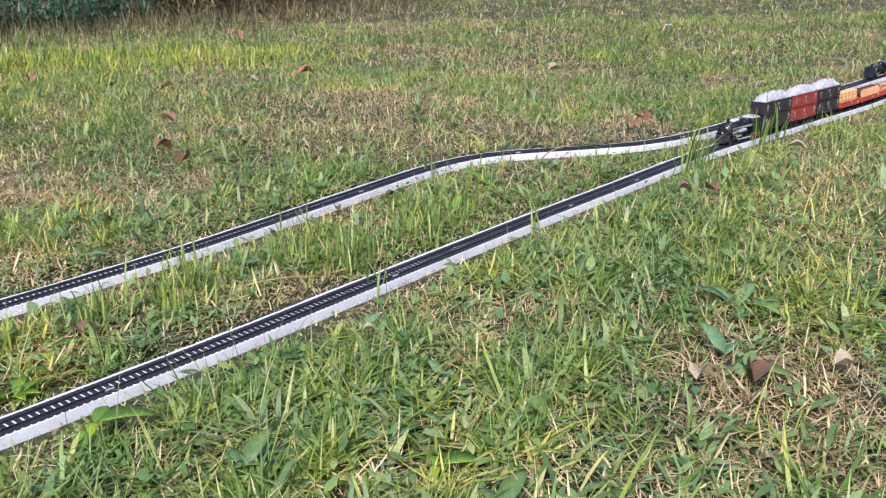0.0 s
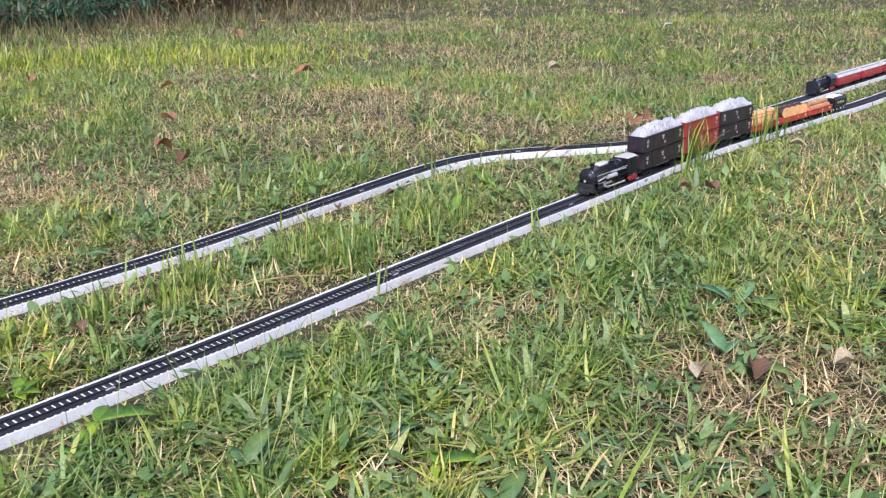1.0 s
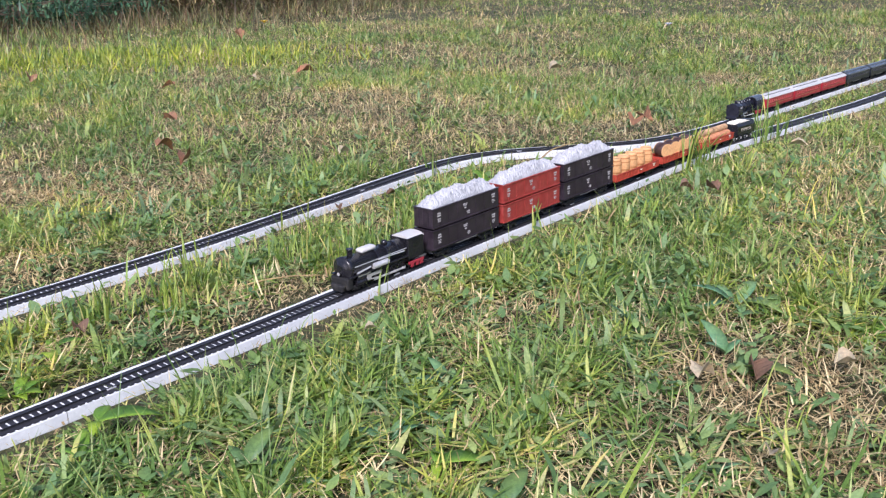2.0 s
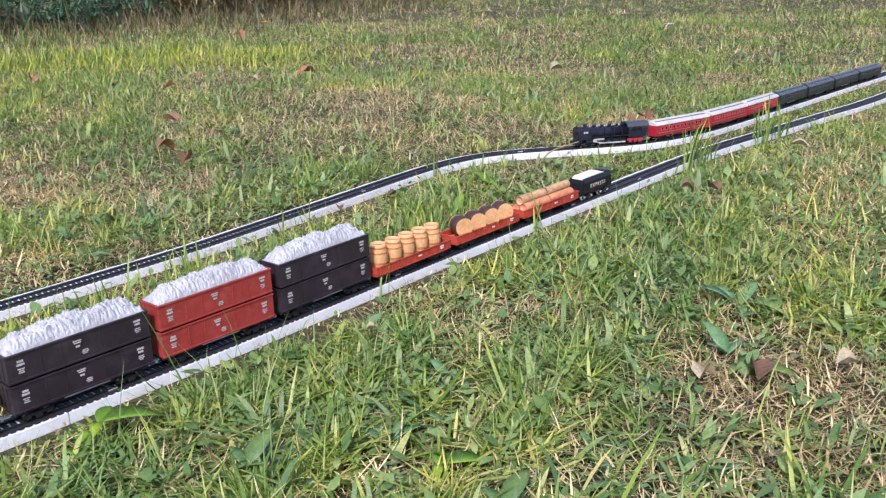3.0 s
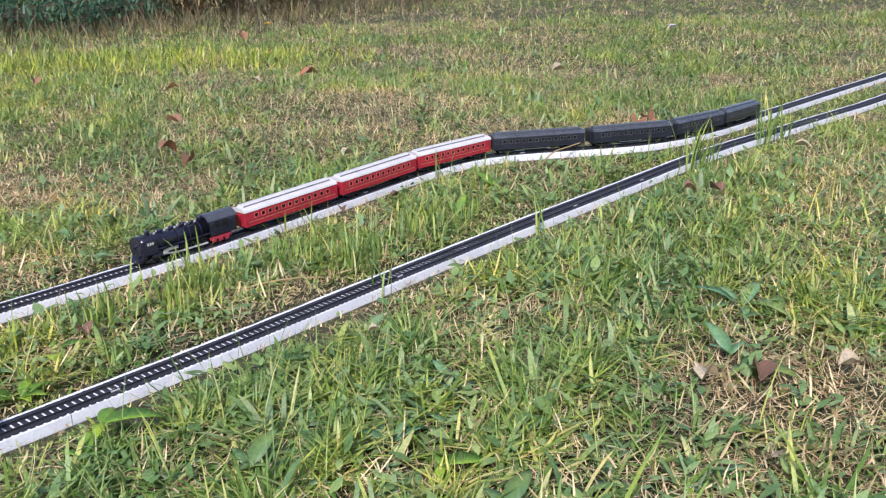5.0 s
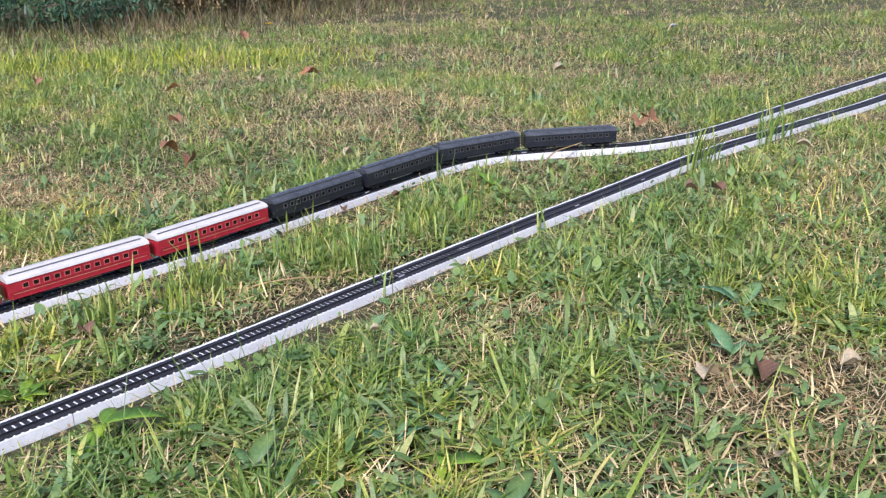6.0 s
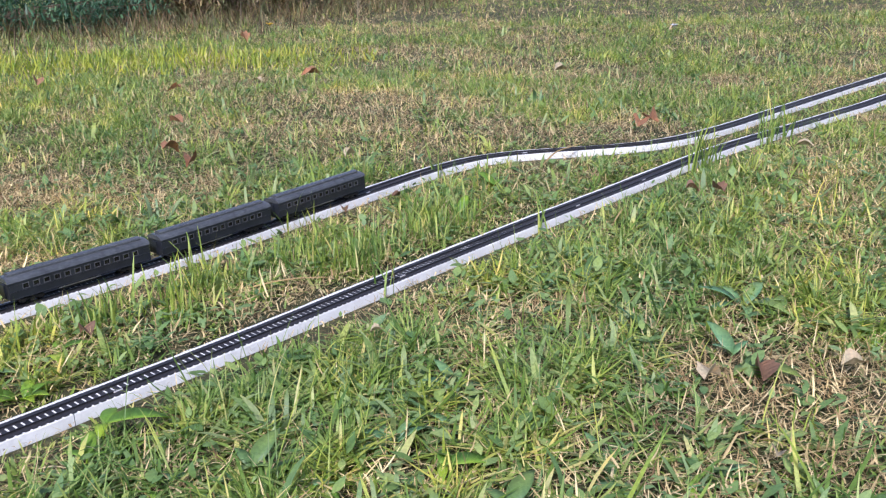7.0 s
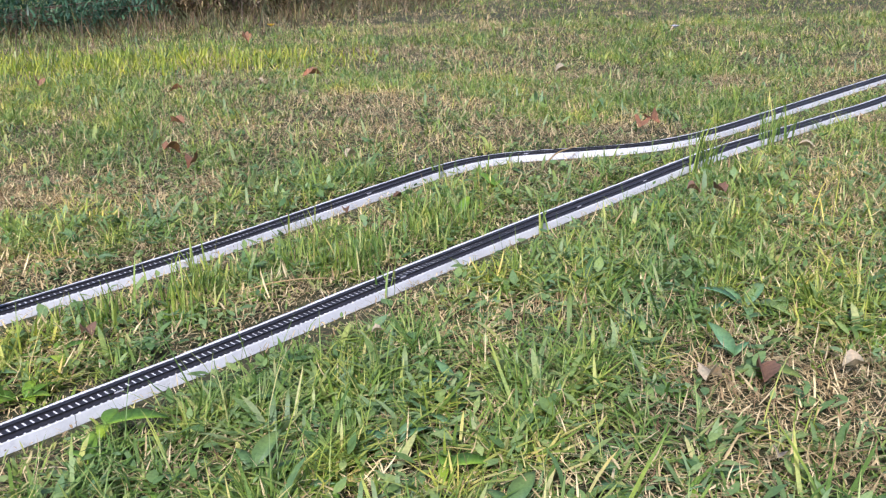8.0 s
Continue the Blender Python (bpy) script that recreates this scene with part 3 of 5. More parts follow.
def tender():
    t = thing("tender", "black plastic toy tender lettered in cream with a white load", "toy tender", "goods train wagons")
    prof = [(-0.0158, 0.0125), (-0.0168, 0.0142), (-0.0168, 0.0325), (-0.0128, 0.0395), (-0.0120, 0.0395), (-0.0120, 0.037), (0.0120, 0.037), (0.0120, 0.0395), (0.0128, 0.0395), (0.0168, 0.0325), (0.0168, 0.0142), (0.0158, 0.0125)]
    bm = bmesh.new()
    extrude_x(bm, prof, -0.044, 0.042)
    box(bm, (0.0435, 0, 0.0225), (0.004, 0.028, 0.024), 0.001)
    box(bm, (-0.0385, 0, 0.0385), (0.012, 0.024, 0.005), 0.001)
    box(bm, (-0.0455, 0, 0.021), (0.003, 0.031, 0.020), 0.0008)
    b = part("body", bm, M_BLACK, t)
    bm = bmesh.new()
    for y in (0.0170, -0.0170):
        for zz in (0.0155, 0.0320):
            box(bm, (0, y, zz), (0.084, 0.0008, 0.0009))
        for i in range(7):
            box(bm, (-0.039 + i * 0.013, y, 0.0138), (0.002, 0.0010, 0.002))
    part("beading", bm, M_BLACK, b)
    for sd in (1, -1):
        lettering("EXPRESS", 0.0088, side_frame(0.000, sd * 0.0170, 0.0240, sd), M_GOLD, b, "lettering", "cream lettering")
    bm = bmesh.new()
    n = 24
    top = []
    for i in range(n + 1):
        row = []
        for j in range(9):
            x, y = -0.030 + 0.069 * i / n, -0.0117 + 0.0234 * j / 8
            e = min(i, n - i, 3) / 3
            row.append(bm.verts.new((x, y, 0.0385 + 0.0030 * e + noise.noise(Vector((x * 150, y * 150, 9))) * 0.0006)))
        top.append(row)
    for i in range(n):
        for j in range(8):
            bm.faces.new((top[i][j], top[i + 1][j], top[i + 1][j + 1], top[i][j + 1]))
    low = bmesh.ops.extrude_face_region(bm, geom=bm.faces[:])
    for v in low["geom"]:
        if isinstance(v, bmesh.types.BMVert):
            v.co.z = 0.0371
    bmesh.ops.recalc_face_normals(bm, faces=bm.faces[:])
    part("white_load", bm, M_CREAM, t, "flat white load on top")
    bm = bmesh.new()
    box(bm, (0, 0, 0.0096), (0.084, 0.020, 0.0034), 0.0005)
    part("underframe", bm, M_UNDER, t)
    for x in (0.026, -0.026):
        b2 = bogie(t, x)
        for y in (0.0135, -0.0135):
            for d in (-0.011, 0.011):
                bm = bmesh.new()
                box(bm, (x + d, y, 0.0058), (0.0046, 0.0012, 0.0040), 0.0006)
                part("axle_box", bm, M_STEEL, b2, "bright axle box")
    coupler(t, 0.045, 1)
    coupler(t, -0.046, -1)
    return t


def running_gear(t, xs, r, y=0.0105):
    for x in xs:
        for sy in (1, -1):
            bm = bmesh.new()
            m = Matrix.Translation((x, sy * 0.0085, r)) @ Matrix.Rotation(radians(90), 4, "X")
            lathe(bm, [(r * 0.3, -0.0014), (r * 0.85, -0.0014), (r, -0.0012), (r, 0.0012), (r * 0.85, 0.0014), (r * 0.3, 0.0014)], m, 20)
            w = part("driving_wheel", bm, M_BLACK, t, "", True)
            bm = bmesh.new()
            for k in range(8):
                a = k * math.pi / 4
                tube(bm, (x, sy * 0.0102, r), (x + math.cos(a) * r * 0.8, sy * 0.0102, r + math.sin(a) * r * 0.8), 0.0005, 5)
            part("spokes", bm, M_UNDER, w)
    for sy in (1, -1):
        bm = bmesh.new()
        box(bm, ((xs[0] + xs[-1]) / 2, sy * (y + 0.0014), r * 0.75), (abs(xs[0] - xs[-1]) + 0.008, 0.0012, 0.0028), 0.0004)
        for x in xs:
            tube(bm, (x, sy * (y + 0.0004), r * 0.75), (x, sy * (y + 0.0026), r * 0.75), 0.0015, 8)
        part("side_rod", bm, M_STEEL, t, "bright steel rod")
        bm = bmesh.new()
        x1 = max(xs) + 0.017
        b2 = Vector((xs[1], sy * (y + 0.0028), r * 0.75))
        tube(bm, (x1, sy * (y + 0.0028), r * 1.25), b2, 0.0009, 6)
        box(bm, (x1 + 0.002, sy * (y + 0.0028), r * 1.45), (0.018, 0.0014, 0.0042), 0.0005)
        box(bm, (x1 - 0.012, sy * (y + 0.0030), r * 1.9), (0.026, 0.0012, 0.0042), 0.0004)
        part("connecting_rod", bm, M_STEEL, t, "bright steel rod")
        bm = bmesh.new()
        tube(bm, (x1 + 0.004, sy * 0.0125, 0.0105), (x1 + 0.021, sy * 0.0125, 0.0105), 0.0048, 14)
        box(bm, (x1 + 0.0125, sy * 0.0125, 0.0158), (0.015, 0.0070, 0.0044), 0.0008)
        part("cylinder", bm, M_BLACK, t)


def goods_engine():
    t = thing("steam_locomotive", "black toy steam locomotive with silver rods and pale cab roof", "toy locomotive", "locomotives")
    r = 0.0145
    zc = 0.0290
    bm = bmesh.new()
    m = Matrix.Translation((0, 0, zc)) @ Matrix.Rotation(radians(90), 4, "Y")
    lathe(bm, [(r * 0.9, -0.036), (r, -0.034), (r, 0.028), (r * 1.04, 0.0285), (r * 1.04, 0.064), (r * 1.13, 0.0645), (r * 1.13, 0.0690), (r * 1.0, 0.0705), (r * 0.75, 0.0710), (r * 0.7, 0.0725), (r * 0.3, 0.0735)], m, 28)
    b = part("boiler", bm, M_BLACK, t, "glossy black boiler", True)
    for x in (-0.020, 0.000, 0.018, 0.030):
        bm = bmesh.new()
        lathe(bm, [(r, -0.0008), (r + 0.0005, -0.0008), (r + 0.0005, 0.0008), (r, 0.0008)], Matrix.Translation((x, 0, zc)) @ Matrix.Rotation(radians(90), 4, "Y"), 28)
        part("boiler_band", bm, M_BLACK, b)
    bm = bmesh.new()
    lathe(bm, [(0.0042, 0), (0.0036, 0.002), (0.0036, 0.008), (0.0046, 0.0095), (0.0046, 0.0105), (0.0030, 0.0105)], Matrix.Translation((0.055, 0, zc + r - 0.001)), 16)
    part("chimney", bm, M_BLACK, t, "", True)
    bm = bmesh.new()
    box(bm, (0.026, 0, zc + r + 0.0020), (0.027, 0.0125, 0.0062), 0.0026)
    part("dome_casing", bm, M_SILVERROOF, t, "white capped dome on the boiler", True)
    bm = bmesh.new()
    lathe(bm, [(0.0045, 0), (0.0043, 0.003), (0.003, 0.0052), (0.001, 0.006)], Matrix.Translation((-0.008, 0, zc + r - 0.001)), 14)
    part("sand_dome", bm, M_BLACK, t, "", True)
    bm = bmesh.new()
    tube(bm, (0.0730, 0, zc - 0.004), (0.0765, 0, zc - 0.004), 0.0030, 14)
    hl = part("headlamp", bm, M_BLACK, t)
    bm = bmesh.new()
    tube(bm, (0.0764, 0, zc - 0.004), (0.0771, 0, zc - 0.004), 0.0022, 14)
    part("lens", bm, M_WHITE, hl, "white lamp lens")
    bm = bmesh.new()
    for s in (1, -1):
        box(bm, (-0.052, s * 0.0155, 0.0300), (0.030, 0.0018, 0.0290), 0.0006)
        box(bm, (0.018, s * 0.0150, 0.0215), (0.110, 0.0050, 0.0016), 0.0004)
    box(bm, (-0.0375, 0, 0.0300), (0.0018, 0.030, 0.0280), 0.0006)
    box(bm, (-0.066, 0, 0.0200), (0.0018, 0.030, 0.0100), 0.0006)
    cab = part("cab", bm, M_BLACK, t)
    for s in (1, -1):
        bm = bmesh.new()
        box(bm, (-0.051, s * 0.0166, 0.0365), (0.013, 0.0008, 0.0100), 0.0003)
        part("window", bm, M_GLASS, cab)
    bm = bmesh.new()
    n = 10
    prof = [(math.sin(a) * 0.0176, 0.0428 + (math.cos(a) - 0.35) * 0.0070) for a in np.linspace(-1.2, 1.2, n)]
    extrude_x(bm, prof, -0.069, -0.0385)
    part("cab_roof", bm, M_SILVERROOF, t, "pale worn cab roof")
    bm = bmesh.new()
    box(bm, (0.002, 0, 0.0140), (0.138, 0.017, 0.0075), 0.0008)
    box(bm, (0.0715, 0, 0.0130), (0.0090, 0.031, 0.0150), 0.0016)
    box(bm, (0.0775, 0, 0.0075), (0.0070, 0.025, 0.0095), 0.0020, 0.75)
    part("frame", bm, M_UNDER, t)
    bm = bmesh.new()
    for s in (1, -1):
        box(bm, (-0.053, s * 0.0150, 0.0098), (0.030, 0.0022, 0.0036), 0.0005)
        for x in (-0.063, -0.055, -0.045):
            box(bm, (x, s * 0.0150, 0.0065), (0.0055, 0.0024, 0.0060), 0.0006)
    part("firebox_side", bm, M_RUNNING, t, "red trailing frame under the cab")
    for s in (1, -1):
        bm = bmesh.new()
        tube(bm, (-0.034, s * 0.0155, zc + 0.004), (0.062, s * 0.0155, zc + 0.004), 0.0006, 6)
        part("handrail", bm, M_STEEL, t, "bright handrail")
        bm = bmesh.new()
        tube(bm, (0.002, s * 0.0148, 0.0250), (0.030, s * 0.0148, 0.0250), 0.0040, 12)
        part("air_tank", bm, M_STEEL, t, "silver air tank")
        bm = bmesh.new()
        tube(bm, (0.034, s * 0.0150, 0.0262), (0.058, s * 0.0150, 0.0236), 0.0013, 8)
        tube(bm, (-0.030, s * 0.0152, 0.0300), (0.020, s * 0.0152, 0.0318), 0.0009, 8)
        box(bm, (0.046, s * 0.0152, 0.0195), (0.022, 0.0014, 0.0030), 0.0004)
        part("side_pipework", bm, M_STEEL, t, "silver pipework along the boiler")
    running_gear(t, (0.022, 0.004, -0.014, -0.030), 0.0076)
    bogie(t, 0.056, 0.0045, 0.016, False)
    bogie(t, -0.054, 0.0045, 0.014, False)
    coupler(t, -0.068, -1, M_STEEL)
    return t


def express_engine():
    t = thing("steam_locomotive", "blue-black toy steam locomotive with broad shielded front and tall cab", "toy locomotive", "locomotives")
    r = 0.0142
    zc = 0.0280
    bm = bmesh.new()
    m = Matrix.Translation((0, 0, zc)) @ Matrix.Rotation(radians(90), 4, "Y")
    lathe(bm, [(r, -0.040), (r, 0.045), (r * 1.03, 0.046), (r * 1.03, 0.072), (r * 0.9, 0.077), (r * 0.5, 0.079)], m, 28)
    b = part("boiler", bm, M_NAVY, t, "", True)
    for x in (-0.025, -0.005, 0.016, 0.036):
        bm = bmesh.new()
        lathe(bm, [(r, -0.0008), (r + 0.0006, -0.0008), (r + 0.0006, 0.0008), (r, 0.0008)], Matrix.Translation((x, 0, zc)) @ Matrix.Rotation(radians(90), 4, "Y"), 28)
        part("boiler_band", bm, M_NAVY, b)
    bm = bmesh.new()
    tube(bm, (0.0785, 0, zc), (0.0815, 0, zc), r * 1.12, 28)
    tube(bm, (0.0815, 0, zc + 0.001), (0.085, 0, zc + 0.001), 0.0034, 12)
    box(bm, (0.0765, 0, 0.0160), (0.007, 0.031, 0.0120), 0.001)
    part("smokebox_front", bm, M_NAVY, t, "flat round smokebox door")
    for s in (1, -1):
        bm = bmesh.new()
        box(bm, (0.066, s * 0.0162, 0.0270), (0.026, 0.0014, 0.0225), 0.0006)
        d = part("smoke_deflector", bm, M_NAVY, t)
        bm = bmesh.new()
        bars(bm, 0.066 + s * 0.0035, 0.0171, 0.0325, (1,), 0.0030, 0.003, 0.0040, s)
        bars(bm, 0.066 - s * 0.0005, 0.0171, 0.0325, (1,), 0.0022, 0.003, 0.0040, s)
        bars(bm, 0.066 - s * 0.0042, 0.0171, 0.0325, (1,), 0.0030, 0.003, 0.0040, s)
        part("number_bar", bm, M_WHITE, d, "pale plain bars of print")
    for x, h, rr in ((0.060, 0.008, 0.0038), (0.038, 0.0048, 0.0045), (0.018, 0.0040, 0.0040), (-0.002, 0.0048, 0.0045), (-0.020, 0.0035, 0.0030), (-0.033, 0.0075, 0.0042)):
        bm = bmesh.new()
        lathe(bm, [(rr, 0), (rr * 0.95, h * 0.6), (rr * 1.1, h * 0.9), (rr * 0.9, h), (rr * 0.4, h)], Matrix.Translation((x, 0, zc + r - 0.0012)), 14)
        part("chimney" if x == 0.060 else "dome", bm, M_NAVY, t, "", True)
    for k in range(9):
        bm = bmesh.new()
        box(bm, (0.050 - k * 0.009, 0.0035 * (-1) ** k, zc + r + 0.0008), (0.0030, 0.0020, 0.0030), 0.0005)
        part("boiler_fitting", bm, M_STEEL, t, "small pale boiler fitting")
    bm = bmesh.new()
    n = 12
    prof = [(math.sin(a) * 0.0172, 0.0332 + math.cos(a) * 0.0145) for a in np.linspace(-1.45, 1.45, n)]
    prof = [(-0.0165, 0.0150)] + prof + [(0.0165, 0.0150)]
    extrude_x(bm, prof, -0.088, -0.040)
    cab = part("cab", bm, M_NAVY, t, "tall cab with rounded roof")
    for s in (1, -1):
        for x in (-0.054, -0.068):
            bm = bmesh.new()
            box(bm, (x, s * 0.0172, 0.0330), (0.0095, 0.0008, 0.0085), 0.0003)
            part("window", bm, M_GLASS, cab)
    bm = bmesh.new()
    prof = [(math.sin(a) * 0.0182, 0.0336 + math.cos(a) * 0.0153) for a in np.linspace(-1.2, 1.2, n)]
    prof += [(y * 0.94, z - 0.0014) for y, z in prof[::-1]]
    extrude_x(bm, prof, -0.091, -0.037)
    part("cab_roof", bm, M_DARKROOF, t)
    bm = bmesh.new()
    box(bm, (-0.004, 0, 0.0130), (0.160, 0.017, 0.0080), 0.0008)
    for s in (1, -1):
        box(bm, (0.012, s * 0.0148, 0.0208), (0.118, 0.0050, 0.0016), 0.0004)
    box(bm, (0.083, 0, 0.0085), (0.010, 0.028, 0.0080), 0.0016)
    part("frame", bm, M_NAVY, t)
    bm = bmesh.new()
    for s in (1, -1):
        box(bm, (-0.058, s * 0.0148, 0.0105), (0.040, 0.0024, 0.0045), 0.0005)
        for x in (-0.070, -0.058, -0.046):
            box(bm, (x, s * 0.0150, 0.0070), (0.0070, 0.0026, 0.0064), 0.0008)
    part("trailing_frame", bm, M_RUNNING, t, "red trailing frame under the cab")
    running_gear(t, (0.026, 0.006, -0.014, -0.032), 0.0080)
    bogie(t, 0.062, 0.0045, 0.016, False)
    bogie(t, -0.058, 0.0045, 0.016, False)
    coupler(t, -0.087, -1)
    return t


def coach(red):
    label = "bright red toy passenger coach with silver roof" if red else "charcoal toy passenger coach with dark grey roof"
    t = thing("passenger_coach", label, "toy coach", "passenger train coaches")
    L, Wd, z0, H = 0.209, 0.0345, 0.0110, 0.0240
    body, roof, mid = (M_COACH, M_SILVERROOF, M_GREYROOF) if red else (M_DARKCOACH, M_DARKROOF, M_DARKROOF)
    wall = 0.0014
    zs, ze = z0 + 0.0125, z0 + 0.0195
    cols = 12
    edges = [-L / 2 + 0.016 + i * (L - 0.032) / cols for i in range(cols)]
    step = (L - 0.032) / cols
    bm = bmesh.new()
    for s in (1, -1):
        y = s * (Wd / 2 - wall / 2)
        box(bm, (0, y, (z0 + zs) / 2), (L, wall, zs - z0), 0.0003)
        box(bm, (0, y, (ze + z0 + H) / 2), (L, wall, z0 + H - ze), 0.0003)
        x = -L / 2
        for e in edges + [L / 2 + 1]:
            a, b = e + step * 0.22, e + step * 0.78
            end = min(a, L / 2)
            box(bm, ((x + end) / 2, y, (zs + ze) / 2), (end - x, wall, ze - zs))
            x = b
        box(bm, (0, s * Wd / 2, zs - 0.0016), (L, 0.0012, 0.0010), 0.0002)
        box(bm, (0, s * Wd / 2, z0 + 0.0007), (L, 0.0014, 0.0014), 0.0003)
        box(bm, (s * (L / 2 - wall / 2), 0, z0 + H / 2), (wall, Wd - 2 * wall, H), 0.0003)
        box(bm, (s * (L / 2 + 0.0010), 0, z0 + 0.0105), (0.0022, 0.012, 0.020), 0.0005)
    box(bm, (0, 0, z0 + 0.0008), (L - 2 * wall, Wd - 2 * wall, 0.0016))
    b = part("body", bm, body, t)
    for s in (1, -1):
        for e in edges:
            x = e + step / 2
            bm = bmesh.new()
            for up in (zs, ze):
                box(bm, (x, s * (Wd / 2 + 0.0002), up), (step * 0.56 + 0.0016, 0.0008, 0.0008))
            for dx in (-step * 0.28, step * 0.28):
                box(bm, (x + dx, s * (Wd / 2 + 0.0002), (zs + ze) / 2), (0.0008, 0.0008, ze - zs - 0.0008))
            w = part("window", bm, M_REDFRAME if red else M_DARKFRAME, b)
            bm = bmesh.new()
            box(bm, (x, s * (Wd / 2 - wall - 0.0004), (zs + ze) / 2), (step * 0.60, 0.0006, ze - zs + 0.0006))
            part("pane", bm, M_GLASS, w)
    n = 9
    bm = bmesh.new()
    prof = [(math.sin(a) * (Wd / 2 + 0.0008), z0 + H + max(0.0, math.cos(a)) ** 0.8 * 0.0072) for a in np.linspace(-1.57, 1.57, n)]
    extrude_x(bm, prof, -L / 2 - 0.001, L / 2 + 0.001)
    ro = part("roof", bm, roof, t, "curved roof", False)
    bm = bmesh.new()
    prof = [(-0.0070, z0 + H + 0.0060), (-0.0070, z0 + H + 0.0088), (-0.0055, z0 + H + 0.0100), (0, z0 + H + 0.0106), (0.0055, z0 + H + 0.0100), (0.0070, z0 + H + 0.0088), (0.0070, z0 + H + 0.0060)]
    extrude_x(bm, prof, -L / 2 + 0.006, L / 2 - 0.006)
    part("clerestory", bm, roof, ro)
    bm = bmesh.new()
    for s in (1, -1):
        box(bm, (0, s * 0.0072, z0 + H + 0.0076), (L - 0.014, 0.0008, 0.0022))
    part("clerestory_glazing", bm, mid, ro, "grey strip along the raised roof")
    bm = bmesh.new()
    box(bm, (0, 0, 0.0090), (L - 0.01, 0.018, 0.0042), 0.0005)
    box(bm, (0.006, 0, 0.0070), (0.050, 0.022, 0.0060), 0.0010)
    part("underframe", bm, M_UNDER, t)
    if red:
        for s in (1, -1):
            bm = bmesh.new()
            box(bm, (0, s * 0.0170, z0 + 0.0072), (L - 0.012, 0.0006, 0.0007))
            part("stripe", bm, M_BRASS, b, "thin pale lining")
    for s in (1, -1):
        bm = bmesh.new()
        box(bm, (0.004, s * 0.0122, 0.0078), (0.062, 0.0010, 0.0009))
        for x in (-0.022, 0.028):
            box(bm, (x, s * 0.0122, 0.0090), (0.0012, 0.0010, 0.0030))
        part("truss_rod", bm, M_BRASS if red else M_STEEL, t, "thin pale truss rod below the body")
    for x in (0.074, -0.074):
        bogie(t, x, 0.0050, 0.024, False)
    coupler(t, L / 2, 1)
    coupler(t, -L / 2, -1)
    return t


# ---- the two trains ----
H_, G_, R_, D_ = 0.1684, 0.1712, 0.2220, 0.2270
engine = goods_engine()
engine.scale = (1.06, 1.06, 1.06)
goods = [(engine, 0.086, 0.047)]
s = 0.172
hop = hopper_wagon(M_BROWN, "dark brown stacked hopper wagon heaped with white foam crumbs")
goods.append((hop, s + H_ / 2, 0.052))
red_hop = hopper_wagon(M_RED, "oxide red stacked hopper wagon heaped with white foam crumbs")
goods.append((red_hop, s + H_ * 1.5, 0.052))
goods.append((copy_thing(hop, Matrix()), s + H_ * 2.5, 0.052))
s += 3 * H_
for make in (standing_barrels, lying_barrels, pipe_load):
    goods.append((make(), s + G_ / 2, 0.052))
    s += G_
goods.append((tender(), s + 0.055, 0.026))

express = [(express_engine(), 0.086, 0.050)]
s = 0.187
red_coach, dark_coach = coach(True), coach(False)
for k in range(7):
    src = red_coach if k < 3 else dark_coach
    gap = R_ if k < 3 else D_
    express.append((src if k in (0, 3) else copy_thing(src, Matrix()), s + gap / 2, 0.074))
    s += gap

# where each engine's nose is along its line, by time
GOODS_RUN = [(0, 1.629), (0.5, 1.353), (1, 1.070), (1.5, 0.774), (3, -0.162), (3.5, -0.458), (4, -0.745), (4.5, -1.027), (6, -1.870), (8, -2.98)]
EXPRESS_RUN = [(0, 2.963), (0.5, 2.715), (1, 2.432), (1.5, 2.130), (3, 1.261), (3.5, 0.983), (4, 0.732), (4.5, 0.478), (6, -0.405), (6.5, -0.736), (7, -1.080), (7.5, -1.426), (8, -1.775)]
RAIL_HEAD = 0.0019


def glide(run, t):
    """Smooth place along a line at t, by cubic pieces."""
    ts, ss = [r[0] for r in run], [r[1] for r in run]
    v = np.gradient(ss, ts)
    i = min(max(np.searchsorted(ts, t) - 1, 0), len(ts) - 2)
    h = ts[i + 1] - ts[i]
    u = (t - ts[i]) / h
    return ((2 * u ** 3 - 3 * u ** 2 + 1) * ss[i] + (u ** 3 - 2 * u ** 2 + u) * h * v[i]
            + (-2 * u ** 3 + 3 * u ** 2) * ss[i + 1] + (u ** 3 - u ** 2) * h * v[i + 1])


def ride(line, s, half):
    """Pose of a vehicle whose middle is at s and whose two bogies run on the line."""
    a, b = line.at(s - half), line.at(s + half)
    w = (a - b).normalized()
    side = Vector((0, 0, 1)).cross(w).normalized()
    m = Matrix((w, side, w.cross(side))).transposed().to_4x4()
    return Matrix.Translation((a + b) / 2 + Vector((0, 0, RAIL_HEAD))) @ m


def motions():
    times = [i * 2 / 15 for i in range(61)]
    for train, line, run in ((goods, NEAR, GOODS_RUN), (express, FAR, EXPRESS_RUN)):
        for ob, back, half in train:
            walk(ob, [(t, ride(line, glide(run, t) + back, half)) for t in times])


